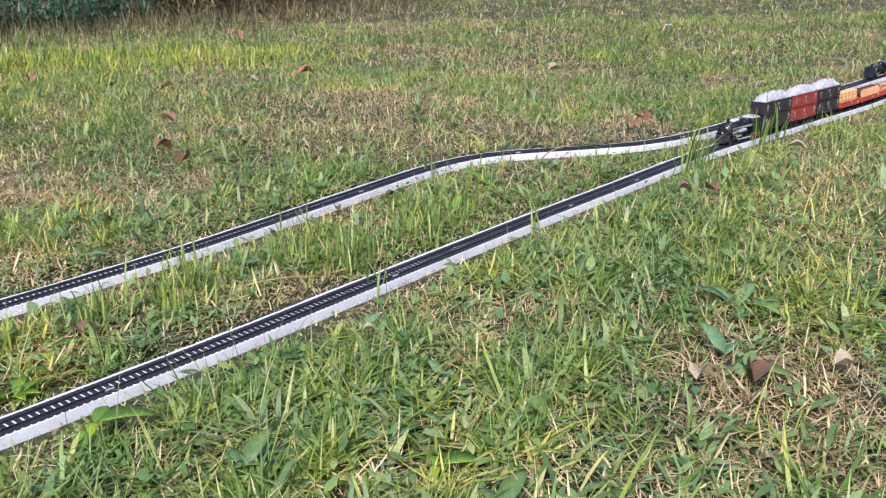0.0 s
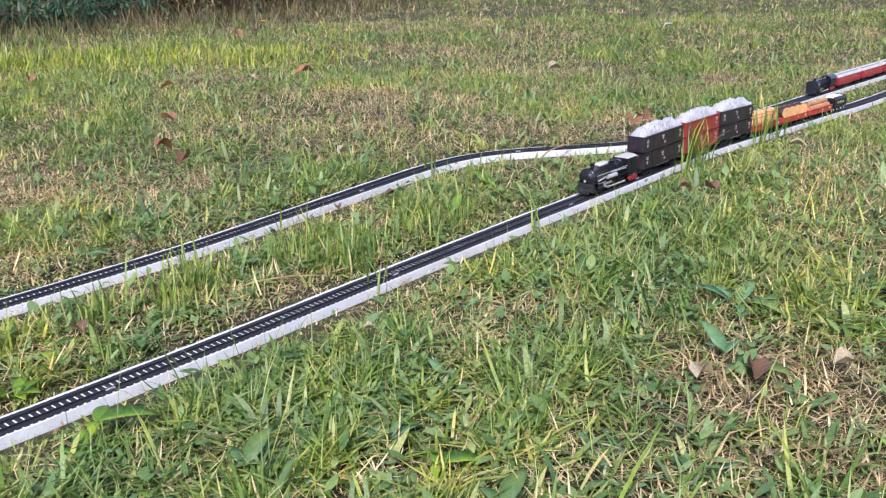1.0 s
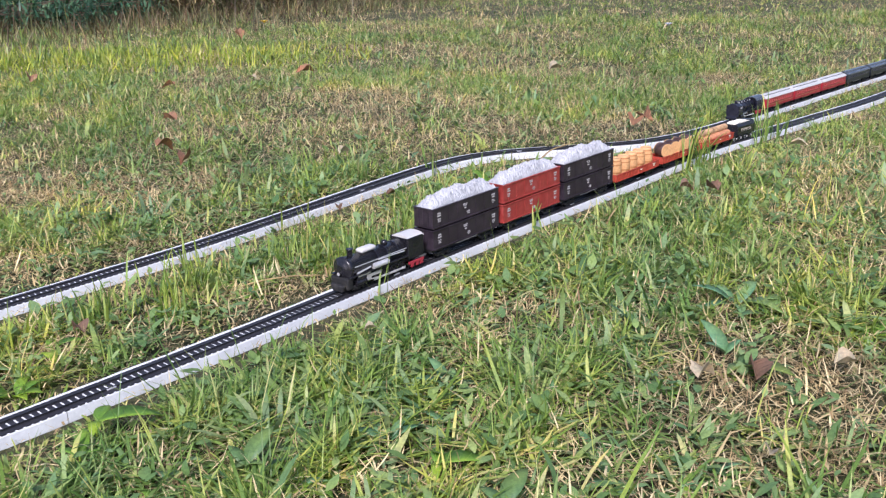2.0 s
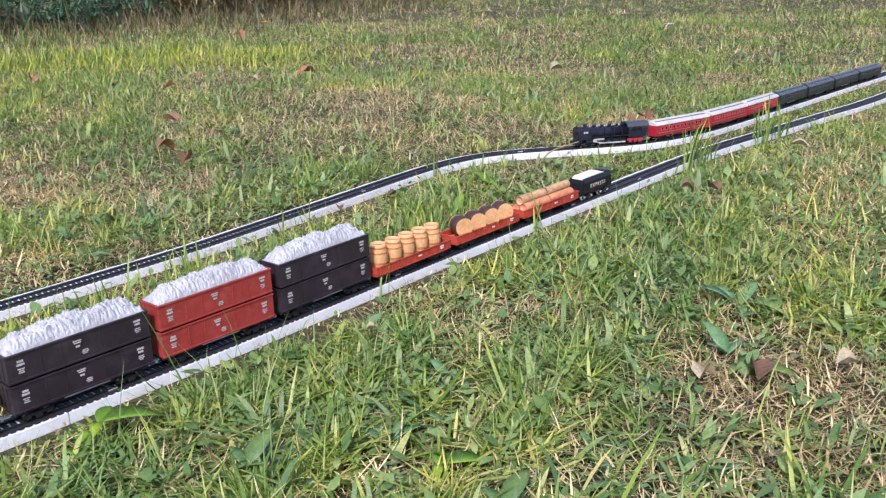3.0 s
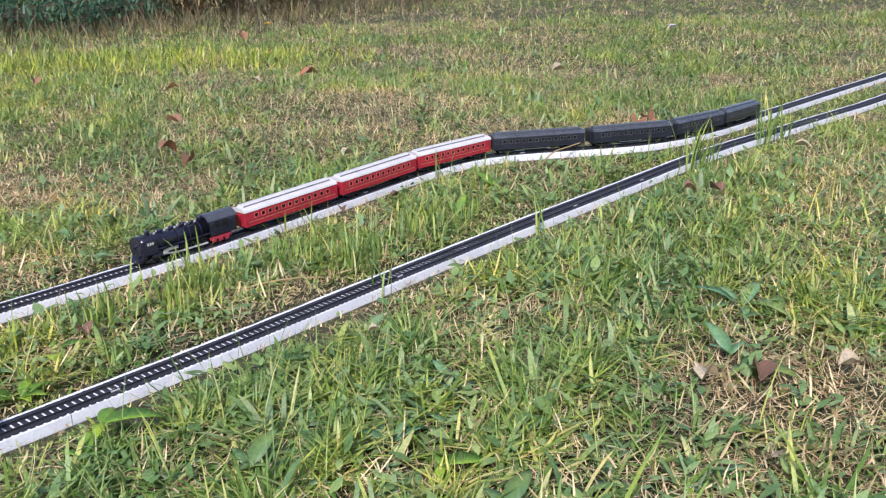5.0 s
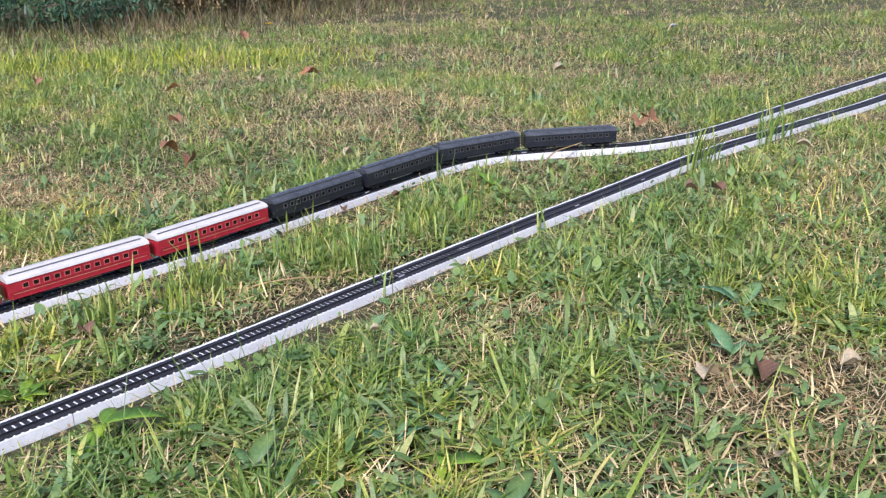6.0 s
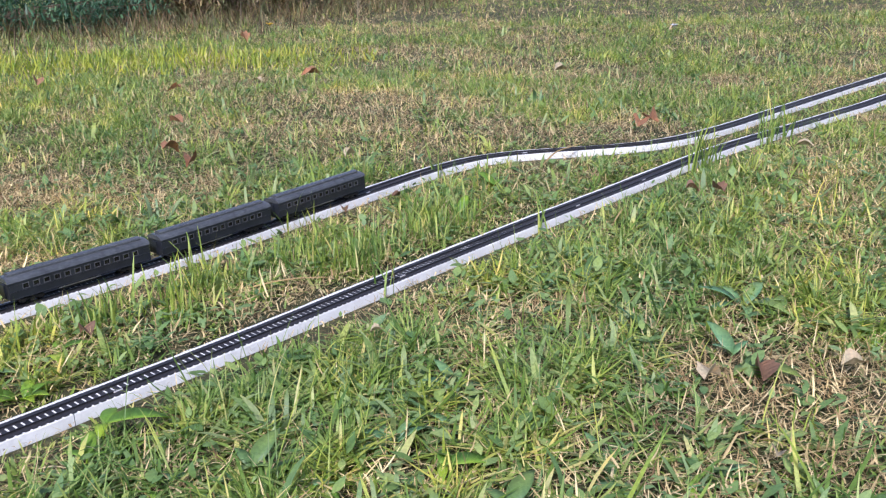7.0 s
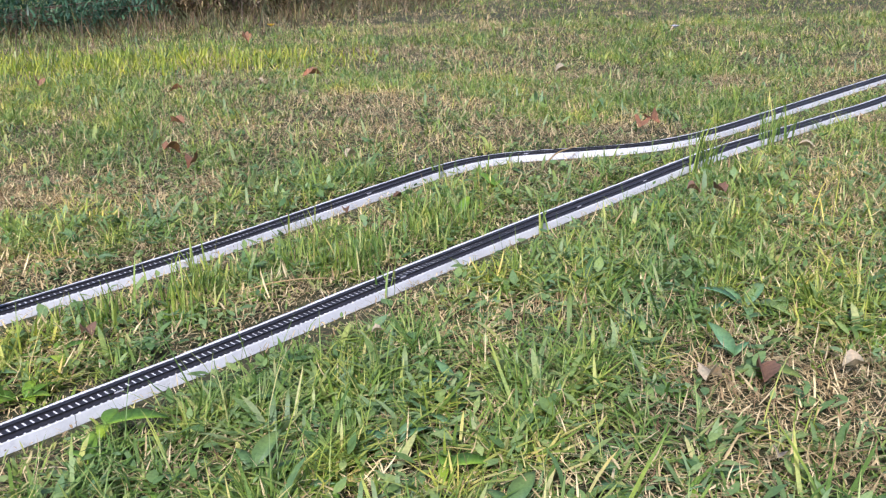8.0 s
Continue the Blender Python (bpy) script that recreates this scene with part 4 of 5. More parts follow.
# ---- lawn ----
class Field:
    """A smooth uneven field over the plan, 0 to 1."""

    def __init__(self, size, seed, spots=()):
        self.spots = spots
        r = np.random.RandomState(seed)
        a = r.uniform(0, 2 * np.pi, 14)
        k = 2 * np.pi / size * r.uniform(0.5, 2.2, 14)
        self.kx, self.ky, self.ph = k * np.cos(a), k * np.sin(a), r.uniform(0, 6.28, 14)

    def __call__(self, x, y):
        v = sum(np.sin(kx * x + ky * y + p) for kx, ky, p in zip(self.kx, self.ky, self.ph)) / 14 ** 0.5
        for sx, sy, w in self.spots:
            v = v + 2.2 * np.exp(-((x - sx) ** 2 + (y - sy) ** 2 / 1.5) / w ** 2)
        return 0.5 + 0.5 * np.tanh(v)


def blades_mesh(name, x, y, z, length, width, heading, lean, curl, material, seg=3, oval=False):
    """Bent tapering blades, all at once."""
    n = len(x)
    P = np.stack([x, y, z], 1)
    ch, sh = np.cos(heading), np.sin(heading)
    side = np.stack([-sh, ch, np.zeros(n)], 1)
    verts = np.zeros((n, 2 * seg + 1, 3))
    cur = P.copy()
    step = length / seg
    for i in range(seg):
        f = i / seg
        w = width * (0.75 if i == 0 else 1.0 - 0.45 * f ** 2)
        if oval:
            w = width * (0.12, 0.85, 1.0, 0.62)[i]
        verts[:, 2 * i] = cur - side * w[:, None] / 2
        verts[:, 2 * i + 1] = cur + side * w[:, None] / 2
        th = lean + curl * (i + 0.5) / seg
        cur = cur + np.stack([ch * np.sin(th), sh * np.sin(th), np.cos(th)], 1) * step[:, None]
        cur[:, 2] = np.maximum(cur[:, 2], z + 0.002)
    verts[:, 2 * seg] = cur
    k = 2 * seg + 1
    base = (np.arange(n) * k)[:, None]
    tris = []
    for i in range(seg - 1):
        a = 2 * i
        tris += [[a, a + 1, a + 3], [a, a + 3, a + 2]]
    tris.append([2 * seg - 2, 2 * seg - 1, 2 * seg])
    t = np.array(tris)
    faces = (base[:, None, :] + t[None]).reshape(-1, 3)
    me = bpy.data.meshes.new(name)
    me.vertices.add(n * k)
    me.vertices.foreach_set("co", verts.reshape(-1).astype(np.float32))
    me.loops.add(len(faces) * 3)
    me.loops.foreach_set("vertex_index", faces.reshape(-1).astype(np.int32))
    me.polygons.add(len(faces))
    me.polygons.foreach_set("loop_start", np.arange(0, len(faces) * 3, 3, dtype=np.int32))
    me.polygons.foreach_set("use_smooth", np.ones(len(faces), dtype=bool))
    me.update(calc_edges=True)
    me.materials.append(material)
    return me


rng = np.random.RandomState(7)
# worn, strawy spots and lush ones, a few lush ones standing in for shade
GREEN = Field(0.9, 1, [(-0.32, 0.80, 0.10), (-0.15, 0.79, 0.10), (0.00, 0.70, 0.08), (-0.12, 0.98, 0.12), (0.71, 4.05, 0.40), (-1.14, 2.99, 0.25), (0.04, 1.60, 0.12), (0.41, 1.15, 0.09), (-0.21, 1.48, 0.10), (0.10, 0.94, 0.10), (0.84, 2.26, 0.20), (-0.33, 1.30, 0.10),
                       # first three: denser green put beside the near track for the shade there
                       (0.12, 1.30, 0.10), (0.36, 1.55, 0.10), (0.58, 1.78, 0.10), (-0.95, 2.95, 0.22), (0.55, 3.0, 0.25), (0.36, 2.60, 0.12)])
DRY = Field(0.55, 2, [(0.11, 1.12, 0.08), (0.26, 0.92, 0.06), (0.45, 2.37, 0.16), (-0.51, 2.81, 0.30), (0.77, 1.77, 0.20), (0.47, 1.63, 0.07), (0.36, 3.57, 0.35), (-0.47, 1.09, 0.05), (0.17, 0.75, 0.06), (-0.28, 6.53, 0.60), (0.40, 0.93, 0.06),
                      (-0.27, 2.37, 0.22), (-0.49, 1.85, 0.12), (-0.78, 1.87, 0.14), (0.30, 4.4, 0.30), (-0.25, 0.80, 0.05), (-0.05, 0.76, 0.05), (0.62, 1.45, 0.08)])
TUFT, LOW = Field(0.12, 3), Field(0.22, 4)
# room left by plants that spread low over the lawn: x, y, radius
OPEN_SPOTS = [(-0.318, 0.855, 0.045), (0.015, 0.775, 0.040), (0.003, 0.945, 0.040), (0.308, 1.000, 0.040), (0.328, 0.930, 0.045), (0.370, 1.150, 0.045),
              (0.011, 1.610, 0.030), (-0.482, 1.070, 0.040), (-0.471, 0.950, 0.035), (0.312, 0.885, 0.040), (0.417, 0.905, 0.030), (-0.091, 1.030, 0.020),
              (0.463, 1.610, 0.035), (0.265, 1.500, 0.030), (-0.09, 1.600, 0.025)]


def openness(x, y):
    """How much of the grass stands at each place: less where broad plants lie."""
    keep = np.ones(len(x))
    for sx, sy, w in OPEN_SPOTS:
        keep *= 1 - 0.85 * np.exp(-((x - sx) ** 2 + (y - sy) ** 2) / w ** 2)
    return keep


def scatter(n, x0, x1, y0, y1, per=1, spread=0.0):
    """Places in tufts of about per blades, the outward heading of each blade, and each tuft's own size."""
    if per == 1:
        return rng.uniform(x0, x1, n), rng.uniform(y0, y1, n), rng.uniform(0, 6.283, n), np.ones(n)
    m = max(1, n // per)
    cx, cy, size = rng.uniform(x0, x1, m), rng.uniform(y0, y1, m), rng.uniform(0.6, 1.3, m)
    j = rng.randint(0, m, n)
    dx, dy = rng.normal(0, spread, n), rng.normal(0, spread, n)
    return cx[j] + dx, cy[j] + dy, np.arctan2(dy, dx) + rng.normal(0, 0.6, n), size[j]


def lawn_zone(n_green, n_dry, n_leaf, zone, big, seg, n_broad=0):
    x0, x1, y0, y1 = zone
    for kind, share in (("coarse", 0.26), ("fine", 0.34), ("mat", 0.40)):
        x, y, heading, size = scatter(int(n_green * share), x0, x1, y0, y1, *{"coarse": (9, 0.010), "fine": (18, 0.012), "mat": (1,)}[kind])
        lush = GREEN(x, y)
        g = (0.14 + 0.86 * lush ** 1.3) * (0.10 + 0.90 * TUFT(x, y) ** 1.5) * np.clip(1.08 - 0.98 * DRY(x, y) ** 2, 0.20, 1) * openness(x, y)
        d, side, _ = off_line(x, y)
        keep = (rng.rand(len(x)) < g * (1.7 if kind == "mat" else 1.5)) & (d > 0.0250)
        x, y, d, side, lush, heading, size = (v[keep] for v in (x, y, d, side, lush, heading, size))
        n = len(x)
        length = rng.gamma(6.0, 0.0069, n).clip(0.012, 0.10) * (0.40 + 0.5 * TUFT(x, y) + 0.35 * lush) * size
        # short beside the strips, so that the boards stay in view
        low = np.where(side < 0, 0.22, 0.4) + 0.28 * np.clip((y - 1.6) / 0.4, 0, 1)
        length *= low + (1 - low) * np.clip((d - 0.026) / np.where(side < 0, 0.08, 0.05), 0, 1) ** 1.3
        up = rise(x, y) - 0.002
        if kind == "coarse":
            width, lean, curl = rng.uniform(0.0022, 0.0050, n), np.abs(rng.normal(0.98, 0.4, n)), rng.normal(0.9, 0.5, n)
        elif kind == "fine":
            width, lean, curl = rng.uniform(0.0008, 0.0019, n), np.abs(rng.normal(0.45, 0.35, n)), rng.normal(0.8, 0.6, n)
            length *= 1.1
        else:
            width, lean, curl = rng.uniform(0.0018, 0.0050, n), rng.normal(1.25, 0.3, n), rng.normal(0.3, 0.5, n)
            up = up + rng.uniform(0.003, 0.017, n) * np.clip((d - 0.03) / 0.06, 0, 1)
            length *= 0.75
        me = blades_mesh("grass", x, y, up, length * min(big, 1.12), width * big, heading, lean, curl, M_GRASS, seg)
        label = {"coarse": "coarse green lawn grass blades of uneven length", "fine": "fine green lawn grass", "mat": "flattened matted green grass blades"}[kind]
        tagged(new("grass", me), label, "grass", kind="stuff")
    # dry blades, lying
    x, y, heading, size = scatter(n_dry, x0, x1, y0, y1, 10, 0.016)
    d, side, _ = off_line(x, y)
    keep = (rng.rand(len(x)) < (0.12 + 0.70 * DRY(x, y) ** 1.3 + 0.35 * (1 - TUFT(x, y)) ** 1.5) * (1 - 0.40 * GREEN(x, y))) & (d > 0.0285)
    x, y, d = x[keep], y[keep], d[keep]
    n = len(x)
    length = big * rng.gamma(3.0, 0.0068, n).clip(0.005, 0.05) * np.where(d < 0.07, 0.45, 1)
    me = blades_mesh("straw", x, y, rise(x, y) + rng.uniform(0.001, 0.014, n), length, big ** 1.3 * rng.gamma(3.0, 0.00048, n).clip(0.0005, 0.0034),
                     rng.uniform(0, 6.283, n), rng.normal(1.25, 0.35, n), rng.normal(0.4, 0.9, n), M_STRAW, 2)
    tagged(new("dry_grass", me), "dry tan grass stems lying on the lawn", "dry grass", kind="stuff")
    if n_leaf:
        x, y, heading, size = scatter(n_leaf, x0, x1, y0, y1, 7, 0.009)
        d, side, _ = off_line(x, y)
        keep = (rng.rand(len(x)) < (0.12 + 0.88 * LOW(x, y) ** 2) * openness(x, y) * (0.3 + 0.7 * TUFT(x, y))) & (d > 0.050)
        x, y, heading, size = x[keep], y[keep], heading[keep], size[keep]
        n = len(x)
        length = big * rng.uniform(0.009, 0.026, n) * size
        me = blades_mesh("leaves", x, y, rise(x, y) + rng.uniform(0.004, 0.024, n), length, length * rng.uniform(0.3, 0.6, n), heading,
                         rng.normal(1.2, 0.3, n), rng.normal(0.5, 0.4, n), M_WEED, 4, True)
        tagged(new("low_weeds", me), "small oval green weed leaves low in the lawn", "weeds", kind="stuff")
    if n_broad:
        # spreading tufts of broad flat leaves
        x, y, heading, size = scatter(n_broad, x0, x1, y0, y1, 6, 0.008)
        d, side, _ = off_line(x, y)
        keep = (rng.rand(len(x)) < (0.25 + 0.75 * GREEN(x, y)) * openness(x, y) * np.clip(1.1 - 0.8 * DRY(x, y) ** 2, 0.1, 1)) & (d > 0.052)
        x, y, heading, size, d, side = (v[keep] for v in (x, y, heading, size, d, side))
        n = len(x)
        length = big * rng.uniform(0.020, 0.052, n) * size * np.clip((d - 0.02) / 0.09, 0.35, 1)
        me = blades_mesh("leaves", x, y, rise(x, y) + 0.002, length, length * rng.uniform(0.09, 0.20, n), heading,
                         rng.normal(0.85, 0.35, n), rng.normal(0.9, 0.4, n), M_BROADGRASS, 4)
        tagged(new("broad_grass", me), "spreading tufts of broad flat green grass leaves", "grass", kind="stuff")


lawn_zone(225000, 180000, 34000, (-1.05, 1.15, 0.55, 1.95), 0.92, 3, 30000)
lawn_zone(290000, 205000, 12000, (-1.9, 2.0, 1.95, 3.7), 0.95, 2, 20000)
lawn_zone(260000, 180000, 5000, (-3.2, 3.3, 3.7, 6.2), 1.2, 2, 12000)
lawn_zone(150000, 90000, 0, (-5.0, 4.8, 6.2, 10.5), 1.7, 2)
lawn_zone(75000, 12000, 0, (-5.0, -1.05, -3.0, 1.95), 2.6, 2)
lawn_zone(75000, 12000, 0, (1.15, 5.0, -3.0, 1.95), 2.6, 2)
lawn_zone(50000, 10000, 0, (-1.05, 1.15, -3.0, 0.55), 2.0, 2)
lawn_zone(20000, 5000, 0, (-5.0, -1.9, 1.95, 3.7), 2.4, 2)
lawn_zone(20000, 5000, 0, (2.0, 5.0, 1.95, 3.7), 2.4, 2)
lawn_zone(16000, 4000, 0, (-5.0, -3.2, 3.7, 6.2), 2.4, 2)
lawn_zone(16000, 4000, 0, (3.3, 5.0, 3.7, 6.2), 2.4, 2)


def leaf_bm(length, width, fold, droop, nseg=6, notch=0.0, wave=0.0):
    """One broad leaf along x from the origin, folded at the midrib, drooping at the tip, with a little thickness."""
    bm = bmesh.new()
    rows = []
    for i in range(nseg + 1):
        u = i / nseg
        w = width * max(0.04, math.sin(math.pi * u ** 0.8)) ** 0.75 * (1 - 0.1 * u) + (notch * math.sin(u * 19) * width)
        x = length * u
        z = length * (0.35 * u - droop * u * u)
        k = wave * length * math.sin(u * 9)
        rows.append([bm.verts.new((x, -w / 2, z + fold * w + k)), bm.verts.new((x, 0, z)), bm.verts.new((x, w / 2, z + fold * w - k))])
    for a, b in zip(rows, rows[1:]):
        for j in range(2):
            bm.faces.new((a[j], b[j], b[j + 1], a[j + 1]))
    low = bmesh.ops.extrude_face_region(bm, geom=bm.faces[:])
    for v in low["geom"]:
        if isinstance(v, bmesh.types.BMVert):
            v.co.z -= 0.0006
    bmesh.ops.recalc_face_normals(bm, faces=bm.faces[:])
    return bm


def broad_weed(x, y, leaves, size, material=None, label="low broad-leaved weed with green leaves in the lawn", seed=0, up=0.0):
    r = random.Random(seed)
    t = thing("broadleaf_weed", label, "weed", "weeds in the lawn")
    t.location = (x, y, float(rise(x, y)) + 0.004)
    for k in range(leaves):
        l = size * r.uniform(0.6, 0.95)
        bm = leaf_bm(l, l * r.uniform(0.28, 0.42), r.uniform(0.05, 0.25), r.uniform(0.3, 0.6))
        m = Matrix.Rotation(k * 6.283 / leaves + r.uniform(-0.4, 0.4), 4, "Z") @ Matrix.Rotation(-radians(r.uniform(-6, 20) + up), 4, "Y") @ Matrix.Translation((size * 0.12, 0, 0))
        bm.transform(m)
        part("leaf", bm, material or M_WEED, t, "", True)
    return t


def single_leaf(x, y, size, turn, tilt, material, label, up=0.016):
    t = thing("broadleaf_weed", label, "weed", "weeds in the lawn")
    t.location = (x, y, float(rise(x, y)) + up)
    bm = bmesh.new()
    tube(bm, (-0.004, 0, -up), (0, 0, 0.001), 0.0011, 6)
    part("stalk", bm, material, t)
    for f, dt in ((1.0, 0.0), (0.6, 75), (0.5, -95)):
        bm = leaf_bm(size * f * 0.8, size * f * 0.34, 0.12, 0.35)
        bm.transform(Matrix.Rotation(radians(turn + dt), 4, "Z") @ Matrix.Rotation(-radians(tilt - 12), 4, "Y"))
        part("leaf", bm, material, t, "", True)
    return t


single_leaf(-0.345, 0.850, 0.075, 15, 10, M_LIGHTWEED, "large oval light-green weed leaf beside the white foam strip", 0.026)
single_leaf(-0.345, 0.800, 0.045, 100, 30, M_LIGHTWEED, "long light-green leaf standing beside the foam strip")
single_leaf(-0.012, 0.772, 0.062, 8, 8, M_LIGHTWEED, "broad oval weed leaf lying on the lawn")
single_leaf(0.020, 1.585, 0.055, 70, 45, M_LIGHTWEED, "bright light-green upright weed leaf between the tracks")
single_leaf(0.085, 1.760, 0.060, 130, 35, M_LIGHTWEED, "light green weed leaf between the tracks")
single_leaf(0.312, 0.985, 0.062, 118, 44, M_BLUEWEED, "long blue-green dock leaf standing in the grass")
single_leaf(0.318, 0.955, 0.075, -35, 14, M_BROADGRASS, "long dark dock leaf in the grass")
single_leaf(-0.185, 0.775, 0.060, 62, 36, M_WEED, "long grey-green leaf in the grass")
single_leaf(0.045, 0.700, 0.060, 60, 25, M_WEED, "broad weed leaf standing in the lawn")
broad_weed(0.003, 0.945, 6, 0.045, M_BLUEWEED, "blue-green broad-leaved weed in the lawn", 3, 12)
broad_weed(0.375, 1.150, 7, 0.062, M_BLUEWEED, "blue-green broad-leaved weed in the lawn", 4, 14)
broad_weed(0.405, 1.110, 5, 0.055, seed=14, up=8)
broad_weed(-0.482, 1.068, 6, 0.052, M_LIGHTWEED, "light green weed rosette between the tracks", 5, 10)
broad_weed(-0.471, 0.948, 7, 0.045, M_LIGHTWEED, "light green weed rosette beside the foam strip", 6, 10)
broad_weed(-0.545, 1.010, 6, 0.055, M_BLUEWEED, "pale blue-green weed beside the foam strip", 16, 6)
broad_weed(0.160, 1.860, 5, 0.055, seed=7)
broad_weed(0.590, 1.150, 6, 0.055, M_LIGHTWEED, "light green weed rosette in the lawn", 8, 12)
broad_weed(0.500, 1.040, 6, 0.050, M_LIGHTWEED, "light green weed rosette in the lawn", 9, 12)
broad_weed(-0.060, 0.830, 6, 0.040, M_BLUEWEED, "blue-green broad-leaved weed in the lawn", 10, 8)
r = random.Random(21)
kinds = [broad_weed(-0.12 + 0.12 * k, 0.80 + 0.06 * k, 6 + k % 3, 0.026 + 0.004 * k, (M_WEED, M_BLUEWEED, M_LIGHTWEED)[k % 3], seed=30 + k) for k in range(3)]
placed = 0
while placed < 170:
    x, y = r.uniform(-0.9, 1.2), 0.65 + 1.9 * r.random() ** 1.4
    d, _, _ = off_line(np.array([x]), np.array([y]))
    if d[0] < 0.10 or GREEN(x, y) < 0.2:
        continue
    copy_thing(kinds[placed % 3], pose(x, y, float(rise(x, y)) + 0.003, r.uniform(-8, 8), r.uniform(-8, 8), r.uniform(0, 360)))
    placed += 1


def dead_leaf(x, y, size, material, label, seed):
    r = random.Random(seed)
    bm = leaf_bm(size, size * r.uniform(0.5, 0.8), r.uniform(0.35, 0.9), r.uniform(0.1, 0.8), 7, r.uniform(0.0, 0.12), r.uniform(0.01, 0.05))
    size *= 0.75
    bm.transform(Matrix.Scale(0.75, 4) @ Matrix.Translation((-size / 1.5, 0, 0)))
    for v in bm.verts:
        v.co += noise.noise_vector(v.co * 70 + Vector((seed, 0, 0))) * size * 0.09
    ob = new("dead_leaf", finish(bm, "dead_leaf", material))
    ob.matrix_basis = pose(x, y, float(rise(x, y)) + (0.024 if y < 1.8 else 0.034), r.uniform(-22, 22), r.uniform(-25, 10), r.uniform(0, 360))
    return tagged(ob, label, "dead leaf", "fallen leaves")


BROWN_L = "curled brown fallen leaf caught in the grass"
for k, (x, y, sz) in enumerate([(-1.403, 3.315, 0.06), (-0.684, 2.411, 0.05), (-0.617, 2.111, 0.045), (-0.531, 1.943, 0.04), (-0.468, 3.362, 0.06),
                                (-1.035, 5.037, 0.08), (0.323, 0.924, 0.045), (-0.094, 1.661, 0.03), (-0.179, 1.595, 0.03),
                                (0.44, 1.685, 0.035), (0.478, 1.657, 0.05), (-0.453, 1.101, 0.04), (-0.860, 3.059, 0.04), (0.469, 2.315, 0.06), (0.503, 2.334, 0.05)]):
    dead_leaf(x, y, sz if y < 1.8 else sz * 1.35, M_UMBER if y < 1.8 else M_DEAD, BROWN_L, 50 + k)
for k, (x, y, sz) in enumerate([(-0.623, 3.209, 0.05), (-0.433, 2.896, 0.045), (-1.513, 5.135, 0.08), (-0.204, 1.981, 0.035), (0.742, 1.976, 0.05),
                                (0.272, 0.926, 0.04), (0.425, 0.934, 0.035), (-0.090, 1.066, 0.02), (0.411, 3.483, 0.07), (0.285, 0.755, 0.03), (1.207, 5.190, 0.07)]):
    dead_leaf(x, y, sz, M_PALE, "pale dry fallen leaf on the lawn", 90 + k)


def tall_tuft(x, y, n, height, spread, seed, material=None, label="tuft of tall green grass beside the track"):
    r = np.random.RandomState(seed)
    px, py = x + r.normal(0, spread, n), y + r.normal(0, spread, n)
    me = blades_mesh("grass_tuft", px, py, rise(px, py) - 0.002, height * r.uniform(0.5, 1.1, n), r.uniform(0.0018, 0.0036, n), r.uniform(0, 6.28, n),
                     np.abs(r.normal(0.12, 0.12, n)), np.abs(r.normal(0.35, 0.3, n)), material or M_GRASS, 5)
    return tagged(new("grass_tuft", me), label, "grass tuft", kind="stuff")


tall_tuft(0.499, 1.882, 26, 0.125, 0.014, 1)
tall_tuft(0.539, 1.910, 16, 0.10, 0.012, 2)
tall_tuft(0.781, 2.229, 26, 0.12, 0.020, 3)
tall_tuft(0.731, 2.170, 16, 0.10, 0.014, 4)
tall_tuft(0.147, 1.501, 5, 0.085, 0.006, 5)
tall_tuft(-0.084, 1.235, 6, 0.07, 0.008, 6)
tall_tuft(-0.391, 1.372, 8, 0.07, 0.010, 7)
tall_tuft(-0.250, 1.547, 8, 0.07, 0.010, 8)
tall_tuft(-0.016, 1.875, 8, 0.085, 0.012, 9)
tall_tuft(-0.390, 1.221, 26, 0.085, 0.02, 10)
tall_tuft(-0.139, 1.357, 26, 0.085, 0.02, 11)
r = random.Random(5)
made = 0
while made < 16:
    u = r.random()
    x, y = -0.50 + 0.55 * u + r.uniform(-0.06, 0.06), 1.13 + 0.45 * u + r.uniform(-0.06, 0.06)
    if off_line(np.array([x]), np.array([y]))[0][0] > 0.09:
        tall_tuft(x, y, r.randint(26, 60), r.uniform(0.045, 0.065), r.uniform(0.012, 0.026), 40 + made, label="low tuft of green grass between the tracks")
        made += 1


def dry_stem(points, r, label="long dry grass stem lying across the lawn"):
    """A thin bent stalk through a few points, thinner at its end."""
    pts = [Vector(p) for p in points]
    bm = bmesh.new()
    fine = []
    for i in range(len(pts) - 1):
        a, b = pts[i], pts[i + 1]
        before = pts[i - 1] if i else a
        after = pts[i + 2] if i + 2 < len(pts) else b
        for k in range(6):
            u = k / 6
            fine.append(0.5 * (2 * a + (b - before) * u + (2 * before - 5 * a + 4 * b - after) * u * u + (3 * a - before - 3 * b + after) * u ** 3))
    fine.append(pts[-1])
    rings = []
    for i, p in enumerate(fine):
        w = (fine[min(i + 1, len(fine) - 1)] - fine[max(i - 1, 0)]).normalized()
        s1 = w.cross(Vector((0.3, 0.2, 0.9))).normalized()
        s2 = w.cross(s1)
        rr = r * (1 - 0.6 * i / len(fine))
        rings.append([bm.verts.new(p + (s1 * math.cos(a) + s2 * math.sin(a)) * rr) for a in (0, 1.26, 2.51, 3.77, 5.03)])
    for a, b in zip(rings, rings[1:]):
        for i in range(5):
            bm.faces.new((a[i], b[i], b[(i + 1) % 5], a[(i + 1) % 5]))
    bm.faces.new(rings[0][::-1])
    bm.faces.new(rings[-1])
    return tagged(new("dry_stem", finish(bm, "dry_stem", M_STRAW, True)), label, "dry stem", "dry stems")


